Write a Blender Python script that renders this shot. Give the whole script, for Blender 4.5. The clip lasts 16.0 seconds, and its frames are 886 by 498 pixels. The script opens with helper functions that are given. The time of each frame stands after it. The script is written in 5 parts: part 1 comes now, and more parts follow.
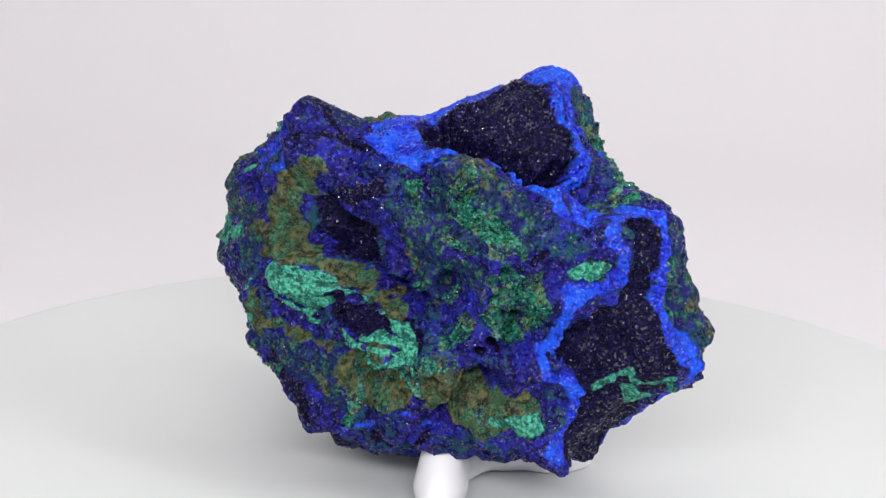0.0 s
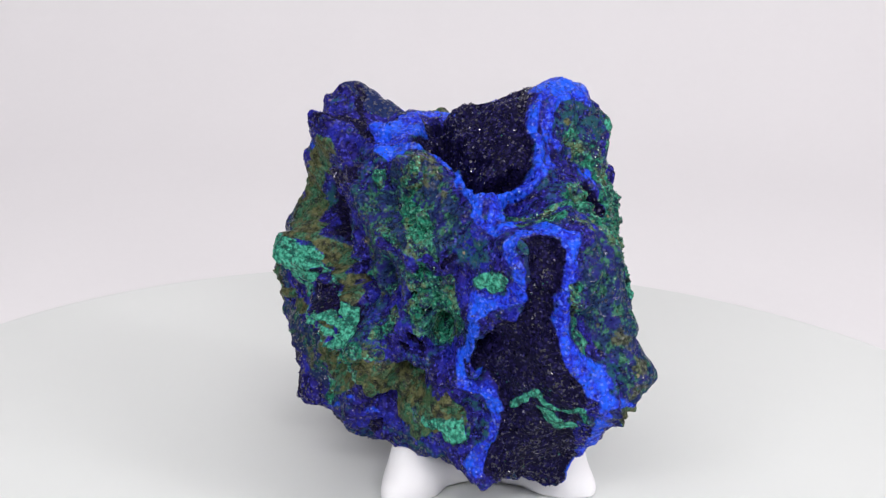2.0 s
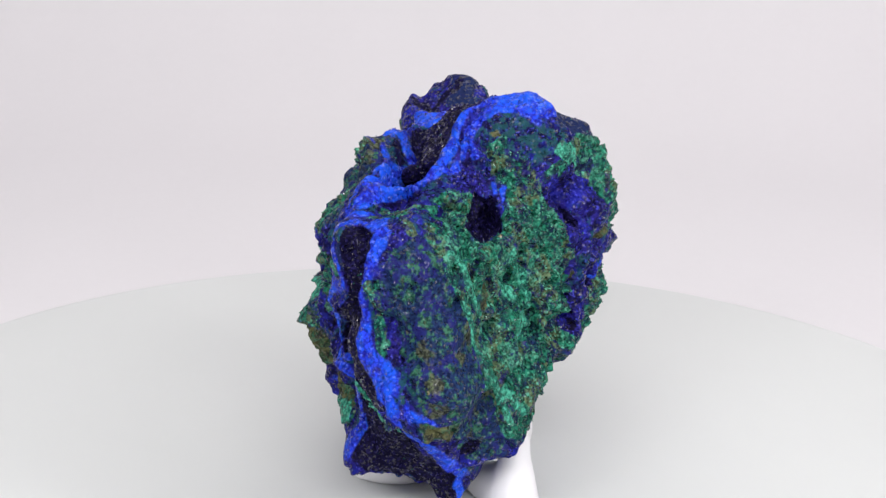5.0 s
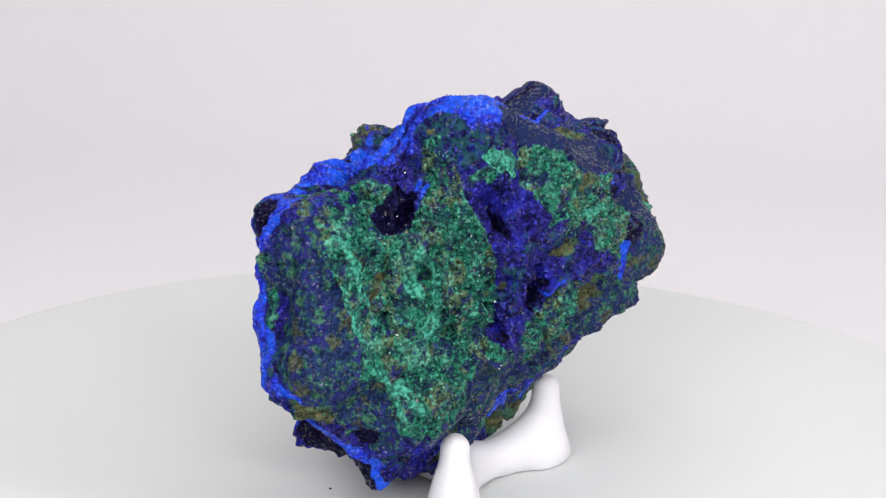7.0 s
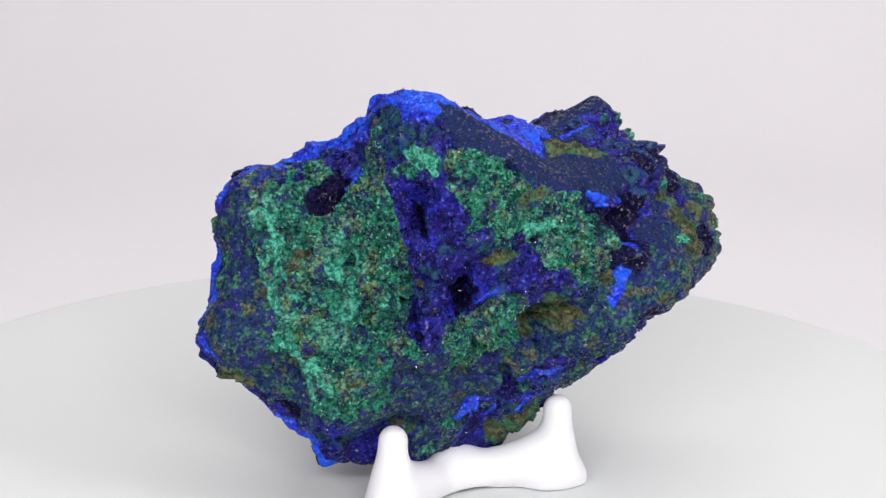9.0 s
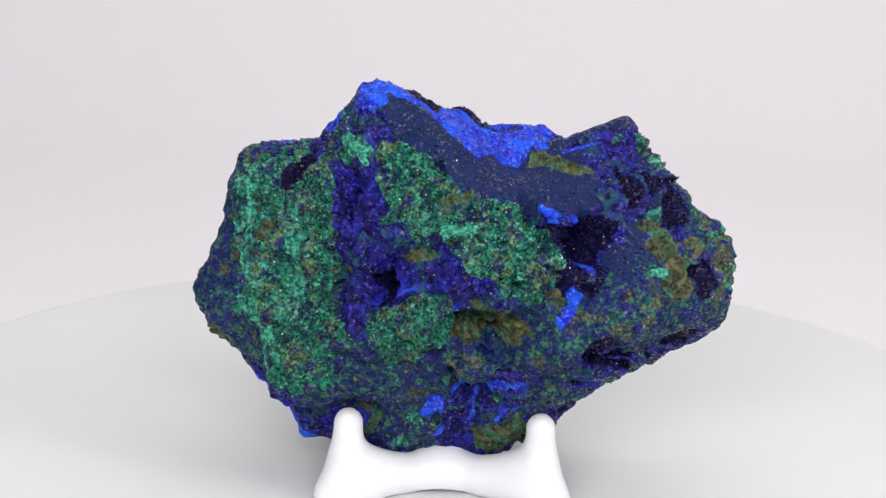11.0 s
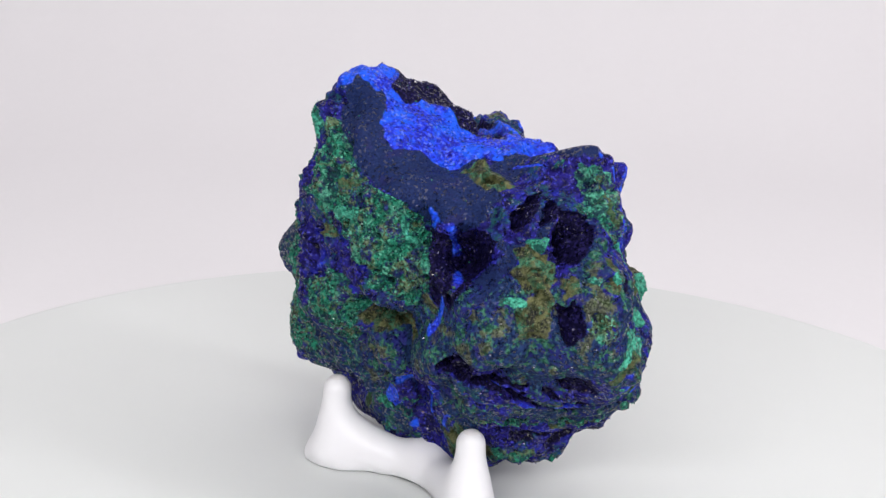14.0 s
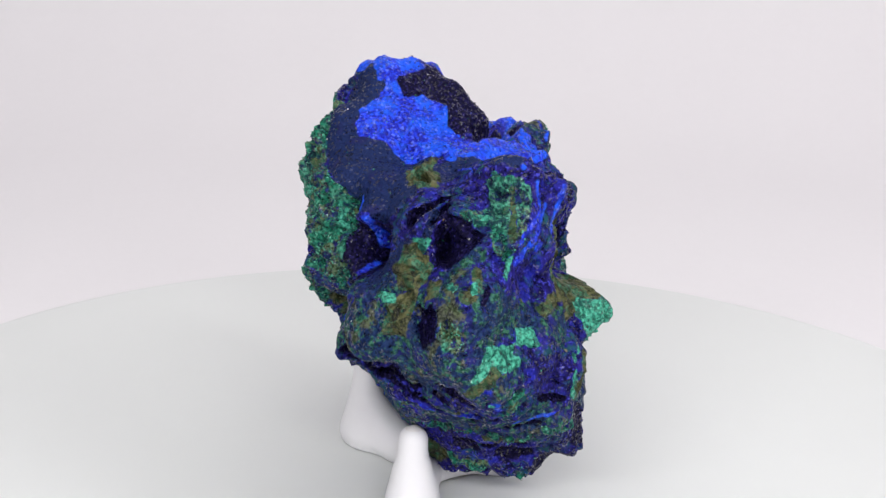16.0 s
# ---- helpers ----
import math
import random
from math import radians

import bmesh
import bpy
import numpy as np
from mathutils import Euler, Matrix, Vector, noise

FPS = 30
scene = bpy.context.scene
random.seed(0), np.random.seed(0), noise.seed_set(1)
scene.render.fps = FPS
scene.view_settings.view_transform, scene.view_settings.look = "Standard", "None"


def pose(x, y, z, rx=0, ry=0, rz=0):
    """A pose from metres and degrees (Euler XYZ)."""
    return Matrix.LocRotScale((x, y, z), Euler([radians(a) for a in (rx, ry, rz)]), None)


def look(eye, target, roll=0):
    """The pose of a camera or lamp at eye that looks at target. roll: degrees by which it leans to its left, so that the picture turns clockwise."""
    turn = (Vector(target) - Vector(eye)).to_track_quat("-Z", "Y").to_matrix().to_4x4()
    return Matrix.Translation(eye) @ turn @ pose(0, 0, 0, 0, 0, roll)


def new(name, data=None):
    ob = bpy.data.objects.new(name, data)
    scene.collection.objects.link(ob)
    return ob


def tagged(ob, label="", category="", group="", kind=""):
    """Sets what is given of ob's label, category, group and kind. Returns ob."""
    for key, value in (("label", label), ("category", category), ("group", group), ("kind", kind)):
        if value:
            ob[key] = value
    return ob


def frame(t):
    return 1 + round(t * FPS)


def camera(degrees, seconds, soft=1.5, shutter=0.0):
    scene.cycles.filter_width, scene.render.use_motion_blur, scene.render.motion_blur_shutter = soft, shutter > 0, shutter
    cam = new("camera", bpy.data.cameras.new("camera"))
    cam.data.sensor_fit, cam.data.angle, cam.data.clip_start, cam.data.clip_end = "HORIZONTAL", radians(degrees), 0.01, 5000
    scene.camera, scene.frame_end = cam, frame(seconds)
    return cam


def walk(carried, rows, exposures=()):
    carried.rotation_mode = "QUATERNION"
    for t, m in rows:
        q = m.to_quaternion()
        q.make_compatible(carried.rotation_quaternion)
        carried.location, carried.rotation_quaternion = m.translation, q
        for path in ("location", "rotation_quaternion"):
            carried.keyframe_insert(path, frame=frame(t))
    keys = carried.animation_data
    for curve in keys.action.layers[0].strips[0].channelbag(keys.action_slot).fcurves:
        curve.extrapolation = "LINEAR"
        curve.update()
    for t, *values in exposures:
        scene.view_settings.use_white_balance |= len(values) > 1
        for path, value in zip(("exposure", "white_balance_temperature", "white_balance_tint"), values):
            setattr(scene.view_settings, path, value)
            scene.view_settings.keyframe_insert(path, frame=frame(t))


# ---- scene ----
# Metres; z = 0 is the top of the turntable, its axis is x = y = 0.
SECONDS = 16.0
SPIN = -14.926                       # degrees a second about the upright axis
EYE = Vector((0.0, -0.450, 0.2016))
TILT, TURN, LEAN = 17.945, 0.394, 2.063

cam = camera(24.03, SECONDS, soft=1.4)
aim = Vector((-math.sin(radians(TURN)) * math.cos(radians(TILT)),
              math.cos(radians(TURN)) * math.cos(radians(TILT)), -math.sin(radians(TILT))))
still = look(EYE, EYE + aim, LEAN)
walk(cam, [(0.0, still), (SECONDS, still)], exposures=[(0.0, 0.0), (SECONDS, 0.0)])

# ---------------------------------------------------------------- light
world = bpy.data.worlds.new("studio")
scene.world = world
world.use_nodes = True
world.node_tree.nodes["Background"].inputs[0].default_value = (0.95, 0.93, 0.96, 1)
world.node_tree.nodes["Background"].inputs[1].default_value = 0.12


def softbox(name, eye, target, wide, high, watts, colour):
    data = bpy.data.lights.new(name, "AREA")
    data.shape, data.size, data.size_y = "RECTANGLE", wide, high
    data.energy, data.color = watts, colour
    lamp = new(name, data)
    lamp.matrix_world = look(eye, target)
    return lamp


softbox("softbox_above", (0.05, -0.02, 0.95), (0, 0.2, 0), 1.4, 1.0, 5.1, (1.0, 0.985, 0.99))
softbox("softbox_side", (0.62, -0.34, 0.55), (0, 0, 0.06), 0.10, 0.5, 1.7, (1.0, 0.985, 0.99))
# unseen fill lamp, added to brighten the stone's front and the stand
softbox("front_fill", (-0.04, -0.66, 0.44), (0, 0, 0.05), 0.7, 0.10, 4.85, (1.0, 0.985, 0.99))

# ---------------------------------------------------------------- materials


def shader(name):
    m = bpy.data.materials.new(name)
    m.use_nodes = True
    n = m.node_tree.nodes
    return m, n, m.node_tree.links, n["Principled BSDF"]


def put(nodes, kind, **values):
    node = nodes.new(kind)
    for key, value in values.items():
        node.inputs[key].default_value = value
    return node


def calc(nodes, links, op, a, b=0.0, c=0.0, clamp=False):
    """A Math node; a, b, c are sockets or numbers."""
    node = nodes.new("ShaderNodeMath")
    node.operation, node.use_clamp = op, clamp
    for socket, value in zip(node.inputs, (a, b, c)):
        if isinstance(value, (int, float)):
            socket.default_value = value
        else:
            links.new(value, socket)
    return node.outputs[0]


def ramp(nodes, links, value, low, high):
    node = nodes.new("ShaderNodeMapRange")
    node.interpolation_type = "SMOOTHSTEP"
    node.inputs["From Min"].default_value, node.inputs["From Max"].default_value = low, high
    links.new(value, node.inputs["Value"])
    return node.outputs["Result"]


def blend(nodes, links, fac, a, b, mode="MIX"):
    node = nodes.new("ShaderNodeMix")
    node.data_type, node.blend_type = "RGBA", mode
    for socket, value in ((node.inputs["Factor"], fac), (node.inputs[6], a), (node.inputs[7], b)):
        if isinstance(value, tuple):
            socket.default_value = (*value, 1)
        elif isinstance(value, (int, float)):
            socket.default_value = value
        else:
            links.new(value, socket)
    return node.outputs[2]


def plain(name, colour, rough, grain=300.0, amount=0.03, bump=0.0, gloss=0.5):
    """Paint, plastic or paper: one colour with a faint mottling at two scales and a fine relief."""
    m, n, l, p = shader(name)
    at = n.new("ShaderNodeTexCoord").outputs["Object"]
    fine = put(n, "ShaderNodeTexNoise", Scale=grain, Detail=4.0)
    broad = put(n, "ShaderNodeTexNoise", Scale=grain / 25, Detail=3.0)
    l.new(at, fine.inputs["Vector"])
    l.new(at, broad.inputs["Vector"])
    both = calc(n, l, "ADD", calc(n, l, "MULTIPLY", fine.outputs["Fac"], 0.5), calc(n, l, "MULTIPLY", broad.outputs["Fac"], 0.5))
    dark = tuple(c * (1 - 2 * amount) for c in colour)
    light = tuple(min(1, c * (1 + 2 * amount)) for c in colour)
    l.new(blend(n, l, both, dark, light), p.inputs["Base Color"])
    l.new(calc(n, l, "ADD", calc(n, l, "MULTIPLY", fine.outputs["Fac"], 0.15), rough - 0.07), p.inputs["Roughness"])
    p.inputs["Specular IOR Level"].default_value = gloss
    if bump:
        b = put(n, "ShaderNodeBump", Strength=bump, Distance=0.0002)
        l.new(fine.outputs["Fac"], b.inputs["Height"])
        l.new(b.outputs["Normal"], p.inputs["Normal"])
    return m


paper = plain("white_backdrop_paper", (0.82, 0.803, 0.82), 0.9, 220, 0.01, 0.05, 0.2)
light_absorbing_grey = plain("light_absorbing_grey", (0.16, 0.155, 0.16), 0.95, 300, 0.05, 0.1, 0.1)
acrylic = plain("white_turntable_top", (0.705, 0.725, 0.715), 0.55, 90, 0.012, 0.02, 0.35)
plastic = plain("white_moulded_plastic", (0.90, 0.89, 0.915), 0.42, 400, 0.015, 0.04, 0.5)
speck_dirt = plain("dark_grit", (0.03, 0.03, 0.035), 0.8, 900, 0.1)
tip_plastic = plain("rubbed_white_plastic", (0.84, 0.81, 0.82), 0.5, 900, 0.09, 0.05)

def stone_material():
    """Azurite and malachite. Two colour attributes hold where each mineral lies; noise frays their borders."""
    m, n, l, p = shader("azurite_malachite")
    at = n.new("ShaderNodeTexCoord").outputs["Object"]
    a1, a2 = n.new("ShaderNodeAttribute"), n.new("ShaderNodeAttribute")
    a1.attribute_name, a2.attribute_name = "mineral", "mineral_more"
    s1, s2 = n.new("ShaderNodeSeparateColor"), n.new("ShaderNodeSeparateColor")
    l.new(a1.outputs["Color"], s1.inputs[0])
    l.new(a2.outputs["Color"], s2.inputs[0])
    mala, ochre, bright = s1.outputs
    velvet = a1.outputs["Alpha"]
    dark, slate, mint = s2.outputs

    def speckle(scale, detail=3.0, rough=0.6):
        t = put(n, "ShaderNodeTexNoise", Scale=scale, Detail=detail, Roughness=rough)
        l.new(at, t.inputs["Vector"])
        return t.outputs["Fac"]

    def frayed(field, grain, amount, low, high):
        moved = calc(n, l, "MULTIPLY_ADD", calc(n, l, "SUBTRACT", grain, 0.5), amount, field)
        return ramp(n, l, moved, low, high)

    coarse, mid, fine, dust = speckle(220.0), speckle(560.0), speckle(1250.0, 2.0), speckle(2800.0, 2.0)
    cells = put(n, "ShaderNodeTexVoronoi", Scale=1900.0)
    l.new(at, cells.inputs["Vector"])
    cell = n.new("ShaderNodeSeparateColor")
    l.new(cells.outputs["Color"], cell.inputs[0])
    tint = cell.outputs[0]

    zone, patch, blot = speckle(95.0, 5.0, 0.65), speckle(170.0, 4.0, 0.6), speckle(430.0, 4.0, 0.7)
    vug = speckle(240.0, 5.0, 0.7)
    # azurite ground: ink blue, violet and brighter blue in turn
    ground = blend(n, l, ramp(n, l, mid, 0.35, 0.65), (0.003, 0.0028, 0.032), (0.020, 0.015, 0.20))
    ground = blend(n, l, calc(n, l, "MULTIPLY", ramp(n, l, patch, 0.50, 0.66), 0.75), ground, (0.015, 0.021, 0.33))
    ground = blend(n, l, calc(n, l, "MULTIPLY", ramp(n, l, blot, 0.52, 0.62), 0.75), ground, (0.005, 0.0045, 0.034))
    ground = blend(n, l, calc(n, l, "MULTIPLY", ramp(n, l, fine, 0.56, 0.68), 0.7), ground, (0.07, 0.075, 0.62))
    moss = calc(n, l, "MULTIPLY", ramp(n, l, zone, 0.50, 0.60), ramp(n, l, mid, 0.42, 0.56))
    ground = blend(n, l, calc(n, l, "MULTIPLY", moss, 0.8), ground, (0.012, 0.078, 0.062))
    # slate: dull blue-green skin
    sl = blend(n, l, ramp(n, l, fine, 0.35, 0.65), (0.004, 0.010, 0.045), (0.016, 0.038, 0.12))
    sl = blend(n, l, calc(n, l, "MULTIPLY", ramp(n, l, coarse, 0.5, 0.6), 0.6), sl, (0.02, 0.016, 0.17))
    sl = blend(n, l, ramp(n, l, blot, 0.50, 0.60), sl, blend(n, l, ramp(n, l, fine, 0.4, 0.6), (0.010, 0.05, 0.035), (0.045, 0.16, 0.10)))
    sl = blend(n, l, calc(n, l, "MULTIPLY", ramp(n, l, patch, 0.57, 0.63), 0.8), sl, blend(n, l, ramp(n, l, fine, 0.4, 0.6), (0.03, 0.035, 0.016), (0.11, 0.12, 0.06)))
    col = blend(n, l, frayed(slate, blot, 1.2, 0.25, 0.5), ground, sl)
    # druse: nearly black violet crystal lining; also paints the shade of grooves and pits
    dk = blend(n, l, ramp(n, l, tint, 0.6, 0.95), (0.0028, 0.0021, 0.018), (0.014, 0.011, 0.07))
    col = blend(n, l, frayed(dark, blot, 0.9, 0.38, 0.58), col, dk)
    # velvet: smooth navy skin of very fine crystals
    vt = blend(n, l, ramp(n, l, dust, 0.35, 0.7), (0.007, 0.013, 0.055), (0.016, 0.031, 0.115))
    vt = blend(n, l, calc(n, l, "MULTIPLY", ramp(n, l, patch, 0.54, 0.66), 0.4), vt, (0.020, 0.015, 0.095))
    col = blend(n, l, frayed(velvet, blot, 0.8, 0.38, 0.60), col, vt)
    # bright azurite bands, clouded by the ground between their fibres
    br = blend(n, l, ramp(n, l, fine, 0.36, 0.64), (0.010, 0.012, 0.28), (0.022, 0.060, 0.80))
    br = blend(n, l, calc(n, l, "MULTIPLY", ramp(n, l, patch, 0.58, 0.42), 0.6), br, (0.012, 0.13, 0.92))
    br = blend(n, l, calc(n, l, "MULTIPLY", ramp(n, l, blot, 0.51, 0.62), 0.5), br, (0.012, 0.010, 0.22))
    br = blend(n, l, calc(n, l, "MULTIPLY", ramp(n, l, tint, 0.86, 0.95), 0.6), br, (0.12, 0.20, 0.95))
    col = blend(n, l, frayed(bright, blot, 1.0, 0.32, 0.66), col, br)
    # ochre and olive earthy crust
    oc = blend(n, l, ramp(n, l, mid, 0.35, 0.65), (0.020, 0.026, 0.012), (0.125, 0.130, 0.058))
    oc = blend(n, l, calc(n, l, "MULTIPLY", ramp(n, l, patch, 0.50, 0.58), 0.8), oc, (0.028, 0.085, 0.042))
    oc = blend(n, l, calc(n, l, "MULTIPLY", ramp(n, l, blot, 0.52, 0.60), 0.85), oc, (0.010, 0.011, 0.018))
    oc = blend(n, l, calc(n, l, "MULTIPLY", ramp(n, l, vug, 0.50, 0.58), 0.75), oc, blend(n, l, ramp(n, l, fine, 0.38, 0.62), (0.006, 0.035, 0.026), (0.050, 0.20, 0.12)))
    oc = blend(n, l, ramp(n, l, dust, 0.56, 0.70), oc, (0.16, 0.165, 0.085))
    col = blend(n, l, frayed(ochre, blot, 1.2, 0.40, 0.62), col, oc)
    # malachite: porous green, olive and pale in turn, blue azurite between the clusters
    ml = blend(n, l, ramp(n, l, fine, 0.31, 0.67), (0.003, 0.022, 0.020), (0.022, 0.22, 0.135))
    olive = blend(n, l, ramp(n, l, fine, 0.36, 0.62), (0.024, 0.034, 0.016), (0.135, 0.175, 0.090))
    pale = blend(n, l, ramp(n, l, fine, 0.36, 0.62), (0.035, 0.20, 0.14), (0.16, 0.50, 0.36))
    ml = blend(n, l, calc(n, l, "MULTIPLY", ramp(n, l, patch, 0.50, 0.57), 0.85), ml, olive)
    ml = blend(n, l, calc(n, l, "MULTIPLY", ramp(n, l, zone, 0.46, 0.36), 0.6), ml, pale)
    ml = blend(n, l, calc(n, l, "MULTIPLY", ramp(n, l, tint, 0.80, 1.0), 0.8), ml, (0.12, 0.44, 0.30))
    ml = blend(n, l, calc(n, l, "MULTIPLY", ramp(n, l, blot, 0.54, 0.62), 0.9), ml, (0.006, 0.012, 0.055))
    gaps = calc(n, l, "MULTIPLY", ramp(n, l, calc(n, l, "MULTIPLY_ADD", blot, 0.45, calc(n, l, "MULTIPLY", vug, 0.55)), 0.49, 0.56), 0.9)
    deep = blend(n, l, ramp(n, l, mid, 0.40, 0.62), (0.004, 0.007, 0.034), blend(n, l, ramp(n, l, patch, 0.44, 0.56), (0.012, 0.05, 0.052), (0.018, 0.016, 0.17)))
    ml = blend(n, l, gaps, ml, deep)
    col = blend(n, l, frayed(mala, blot, 1.1, 0.36, 0.58), col, ml)
    mt = blend(n, l, ramp(n, l, fine, 0.34, 0.66), (0.014, 0.13, 0.09), (0.085, 0.45, 0.31))
    mt = blend(n, l, calc(n, l, "MULTIPLY", ramp(n, l, blot, 0.51, 0.59), 0.85), mt, (0.008, 0.045, 0.045))
    col = blend(n, l, frayed(mint, blot, 0.85, 0.34, 0.52), col, mt)
    # stray tan and white grains
    grain = put(n, "ShaderNodeTexVoronoi", Scale=330.0)
    l.new(at, grain.inputs["Vector"])
    stray = calc(n, l, "MULTIPLY", ramp(n, l, grain.outputs["Distance"], 0.20, 0.10), ramp(n, l, calc(n, l, "MULTIPLY", coarse, mid), 0.36, 0.40))
    smooth_skin = calc(n, l, "SUBTRACT", 1.0, calc(n, l, "MAXIMUM", velvet, bright), clamp=True)
    col = blend(n, l, calc(n, l, "MULTIPLY", calc(n, l, "MULTIPLY", stray, smooth_skin), 0.55), col, (0.38, 0.27, 0.14))
    l.new(col, p.inputs["Base Color"])

    # crystal facets: some small cells lean their own way and shine
    shiny = calc(n, l, "MULTIPLY", ramp(n, l, cell.outputs[1], 0.75, 0.79), calc(n, l, "SUBTRACT", 1.0, calc(n, l, "MULTIPLY", ochre, 0.8)))
    lean = n.new("ShaderNodeVectorMath")
    lean.operation = "SUBTRACT"
    l.new(cells.outputs["Color"], lean.inputs[0])
    lean.inputs[1].default_value = (0.5, 0.5, 0.5)
    scaled = n.new("ShaderNodeVectorMath")
    scaled.operation = "SCALE"
    l.new(calc(n, l, "MULTIPLY_ADD", shiny, 1.1, 0.16), scaled.inputs["Scale"])
    l.new(lean.outputs[0], scaled.inputs[0])
    geo = put(n, "ShaderNodeBump", Strength=0.5, Distance=0.0005)
    l.new(calc(n, l, "ADD", fine, calc(n, l, "MULTIPLY", dust, 0.4)), geo.inputs["Height"])
    total = n.new("ShaderNodeVectorMath")
    l.new(geo.outputs["Normal"], total.inputs[0])
    l.new(scaled.outputs[0], total.inputs[1])
    unit = n.new("ShaderNodeVectorMath")
    unit.operation = "NORMALIZE"
    l.new(total.outputs[0], unit.inputs[0])
    l.new(unit.outputs[0], p.inputs["Normal"])
    l.new(calc(n, l, "SUBTRACT", calc(n, l, "MULTIPLY_ADD", blot, 0.45, 0.36), calc(n, l, "MULTIPLY", shiny, 0.36)), p.inputs["Roughness"])
    l.new(calc(n, l, "MULTIPLY_ADD", shiny, 0.92, 0.07), p.inputs["Specular IOR Level"])
    return m


stone_stuff = stone_material()


def crystal(name, low, high):
    m, n, l, p = shader(name)
    island = n.new("ShaderNodeNewGeometry").outputs["Random Per Island"]
    l.new(blend(n, l, island, low, high), p.inputs["Base Color"])
    l.new(calc(n, l, "MULTIPLY_ADD", island, 0.22, 0.08), p.inputs["Roughness"])
    p.inputs["Specular IOR Level"].default_value = 1.0
    return m


azurite_crystal = crystal("azurite_crystal", (0.003, 0.002, 0.02), (0.018, 0.016, 0.17))
malachite_crystal = crystal("malachite_crystal", (0.006, 0.05, 0.035), (0.06, 0.36, 0.22))

# ---------------------------------------------------------------- setting


def mesh_object(name, verts, faces, material, parent=None, label="", smooth=True):
    data = bpy.data.meshes.new(name)
    data.from_pydata([tuple(v) for v in verts], [], [tuple(f) for f in faces])
    data.polygons.foreach_set("use_smooth", [smooth] * len(data.polygons))
    data.materials.append(material)
    data.update()
    ob = new(name, data)
    if parent is not None:
        ob.parent = parent
    return tagged(ob, label=label)


def turned(profile, steps):
    """A surface of revolution about z from (radius, height) pairs."""
    verts, faces = [], []
    for i in range(steps):
        a = 2 * math.pi * i / steps
        verts += [(r * math.cos(a), r * math.sin(a), z) for r, z in profile]
    k = len(profile)
    for i in range(steps):
        for j in range(k - 1):
            a, b = i * k + j, ((i + 1) % steps) * k + j
            faces.append((a, b, b + 1, a + 1))
    return verts, faces


def backdrop_sheet():
    """Seamless paper: flat on the table, then up in a wide sweep to the back wall."""
    line = [(y, -0.045) for y in np.linspace(-1.3, 0.42, 8)]
    line += [(0.42 + 0.28 * math.sin(a), -0.045 + 0.28 * (1 - math.cos(a))) for a in np.linspace(0.08, math.pi / 2, 18)]
    line += [(0.70, z) for z in np.linspace(0.3, 1.25, 6)]
    xs = np.linspace(-1.0, 1.0, 5)
    verts = [(x, y, z) for x in xs for y, z in line]
    k = len(line)
    faces = [(i * k + j, (i + 1) * k + j, (i + 1) * k + j + 1, i * k + j + 1) for i in range(4) for j in range(k - 1)]
    ob = mesh_object("backdrop", verts, faces, paper)
    thick = ob.modifiers.new("thickness", "SOLIDIFY")
    thick.thickness, thick.offset = 0.002, -1
    tagged(ob, "plain white seamless paper sweep behind the turntable", "backdrop", kind="structure")


def slab(name, low, high, label, material):
    bm = bmesh.new()
    bmesh.ops.create_cube(bm, size=1)
    for v in bm.verts:
        v.co = Vector([(a + b) / 2 + c * (b - a) for a, b, c in zip(low, high, v.co)])
    data = bpy.data.meshes.new(name)
    bm.to_mesh(data)
    bm.free()
    data.materials.append(material)
    tagged(new(name, data), label, "wall", kind="structure")


backdrop_sheet()
# the unseen west wall is grey only to cut bounce light on the left
slab("dimming_wall_west", (-1.05, -1.3, -0.05), (-1.01, 0.75, 1.26), "unseen plain grey side wall, added to dim the left of the backdrop", light_absorbing_grey)
slab("wall_east", (1.01, -1.3, -0.05), (1.05, 0.75, 1.26), "plain white side wall of the photo booth", paper)
slab("wall_south", (-1.05, -1.36, -0.05), (1.05, -1.32, 1.26), "plain white wall behind the camera", paper)
slab("ceiling", (-1.05, -1.36, 1.27), (1.05, 0.75, 1.31), "plain white ceiling of the photo booth", paper)


def turntable():
    R = 0.1575
    top = new("turntable")
    tagged(top, "round matte white motorised turntable under the stone", "turntable")
    rim = R - 0.004
    profile = [(0.0005, 0.0)] + [(r, 0.0) for r in np.linspace(0.01, rim, 12)]
    profile += [(rim + 0.004 * math.sin(a), -0.004 + 0.004 * math.cos(a)) for a in np.linspace(0.15, math.pi / 2, 7)]
    profile += [(R, -0.012), (R - 0.002, -0.016), (0.0005, -0.016)]
    mesh_object("plate", *turned(profile, 160), acrylic, top, "flat matte white disc with a rounded rim")
    foot = [(0.0005, -0.0165), (R - 0.034, -0.0165), (R - 0.032, -0.019), (R - 0.032, -0.043), (R - 0.033, -0.0445), (0.0005, -0.0445)]
    mesh_object("drum", *turned(foot, 96), plastic, top, "white plastic drum that turns the disc")
    bm = bmesh.new()
    bmesh.ops.create_icosphere(bm, subdivisions=2, radius=0.00032)
    for v in bm.verts:
        v.co += 0.00012 * noise.noise_vector(v.co * 4000)
        v.co.z *= 0.6
    bmesh.ops.translate(bm, verts=bm.verts, vec=(0.01698, -0.02352, 0.0002))
    data = bpy.data.meshes.new("grit_speck")
    bm.to_mesh(data)
    bm.free()
    data.materials.append(speck_dirt)
    grit = new("grit_speck", data)
    tagged(grit, "tiny dark speck of grit on the white turntable", "grit")
    return top, grit


plate, grit = turntable()

# ---------------------------------------------------------------- numeric fields


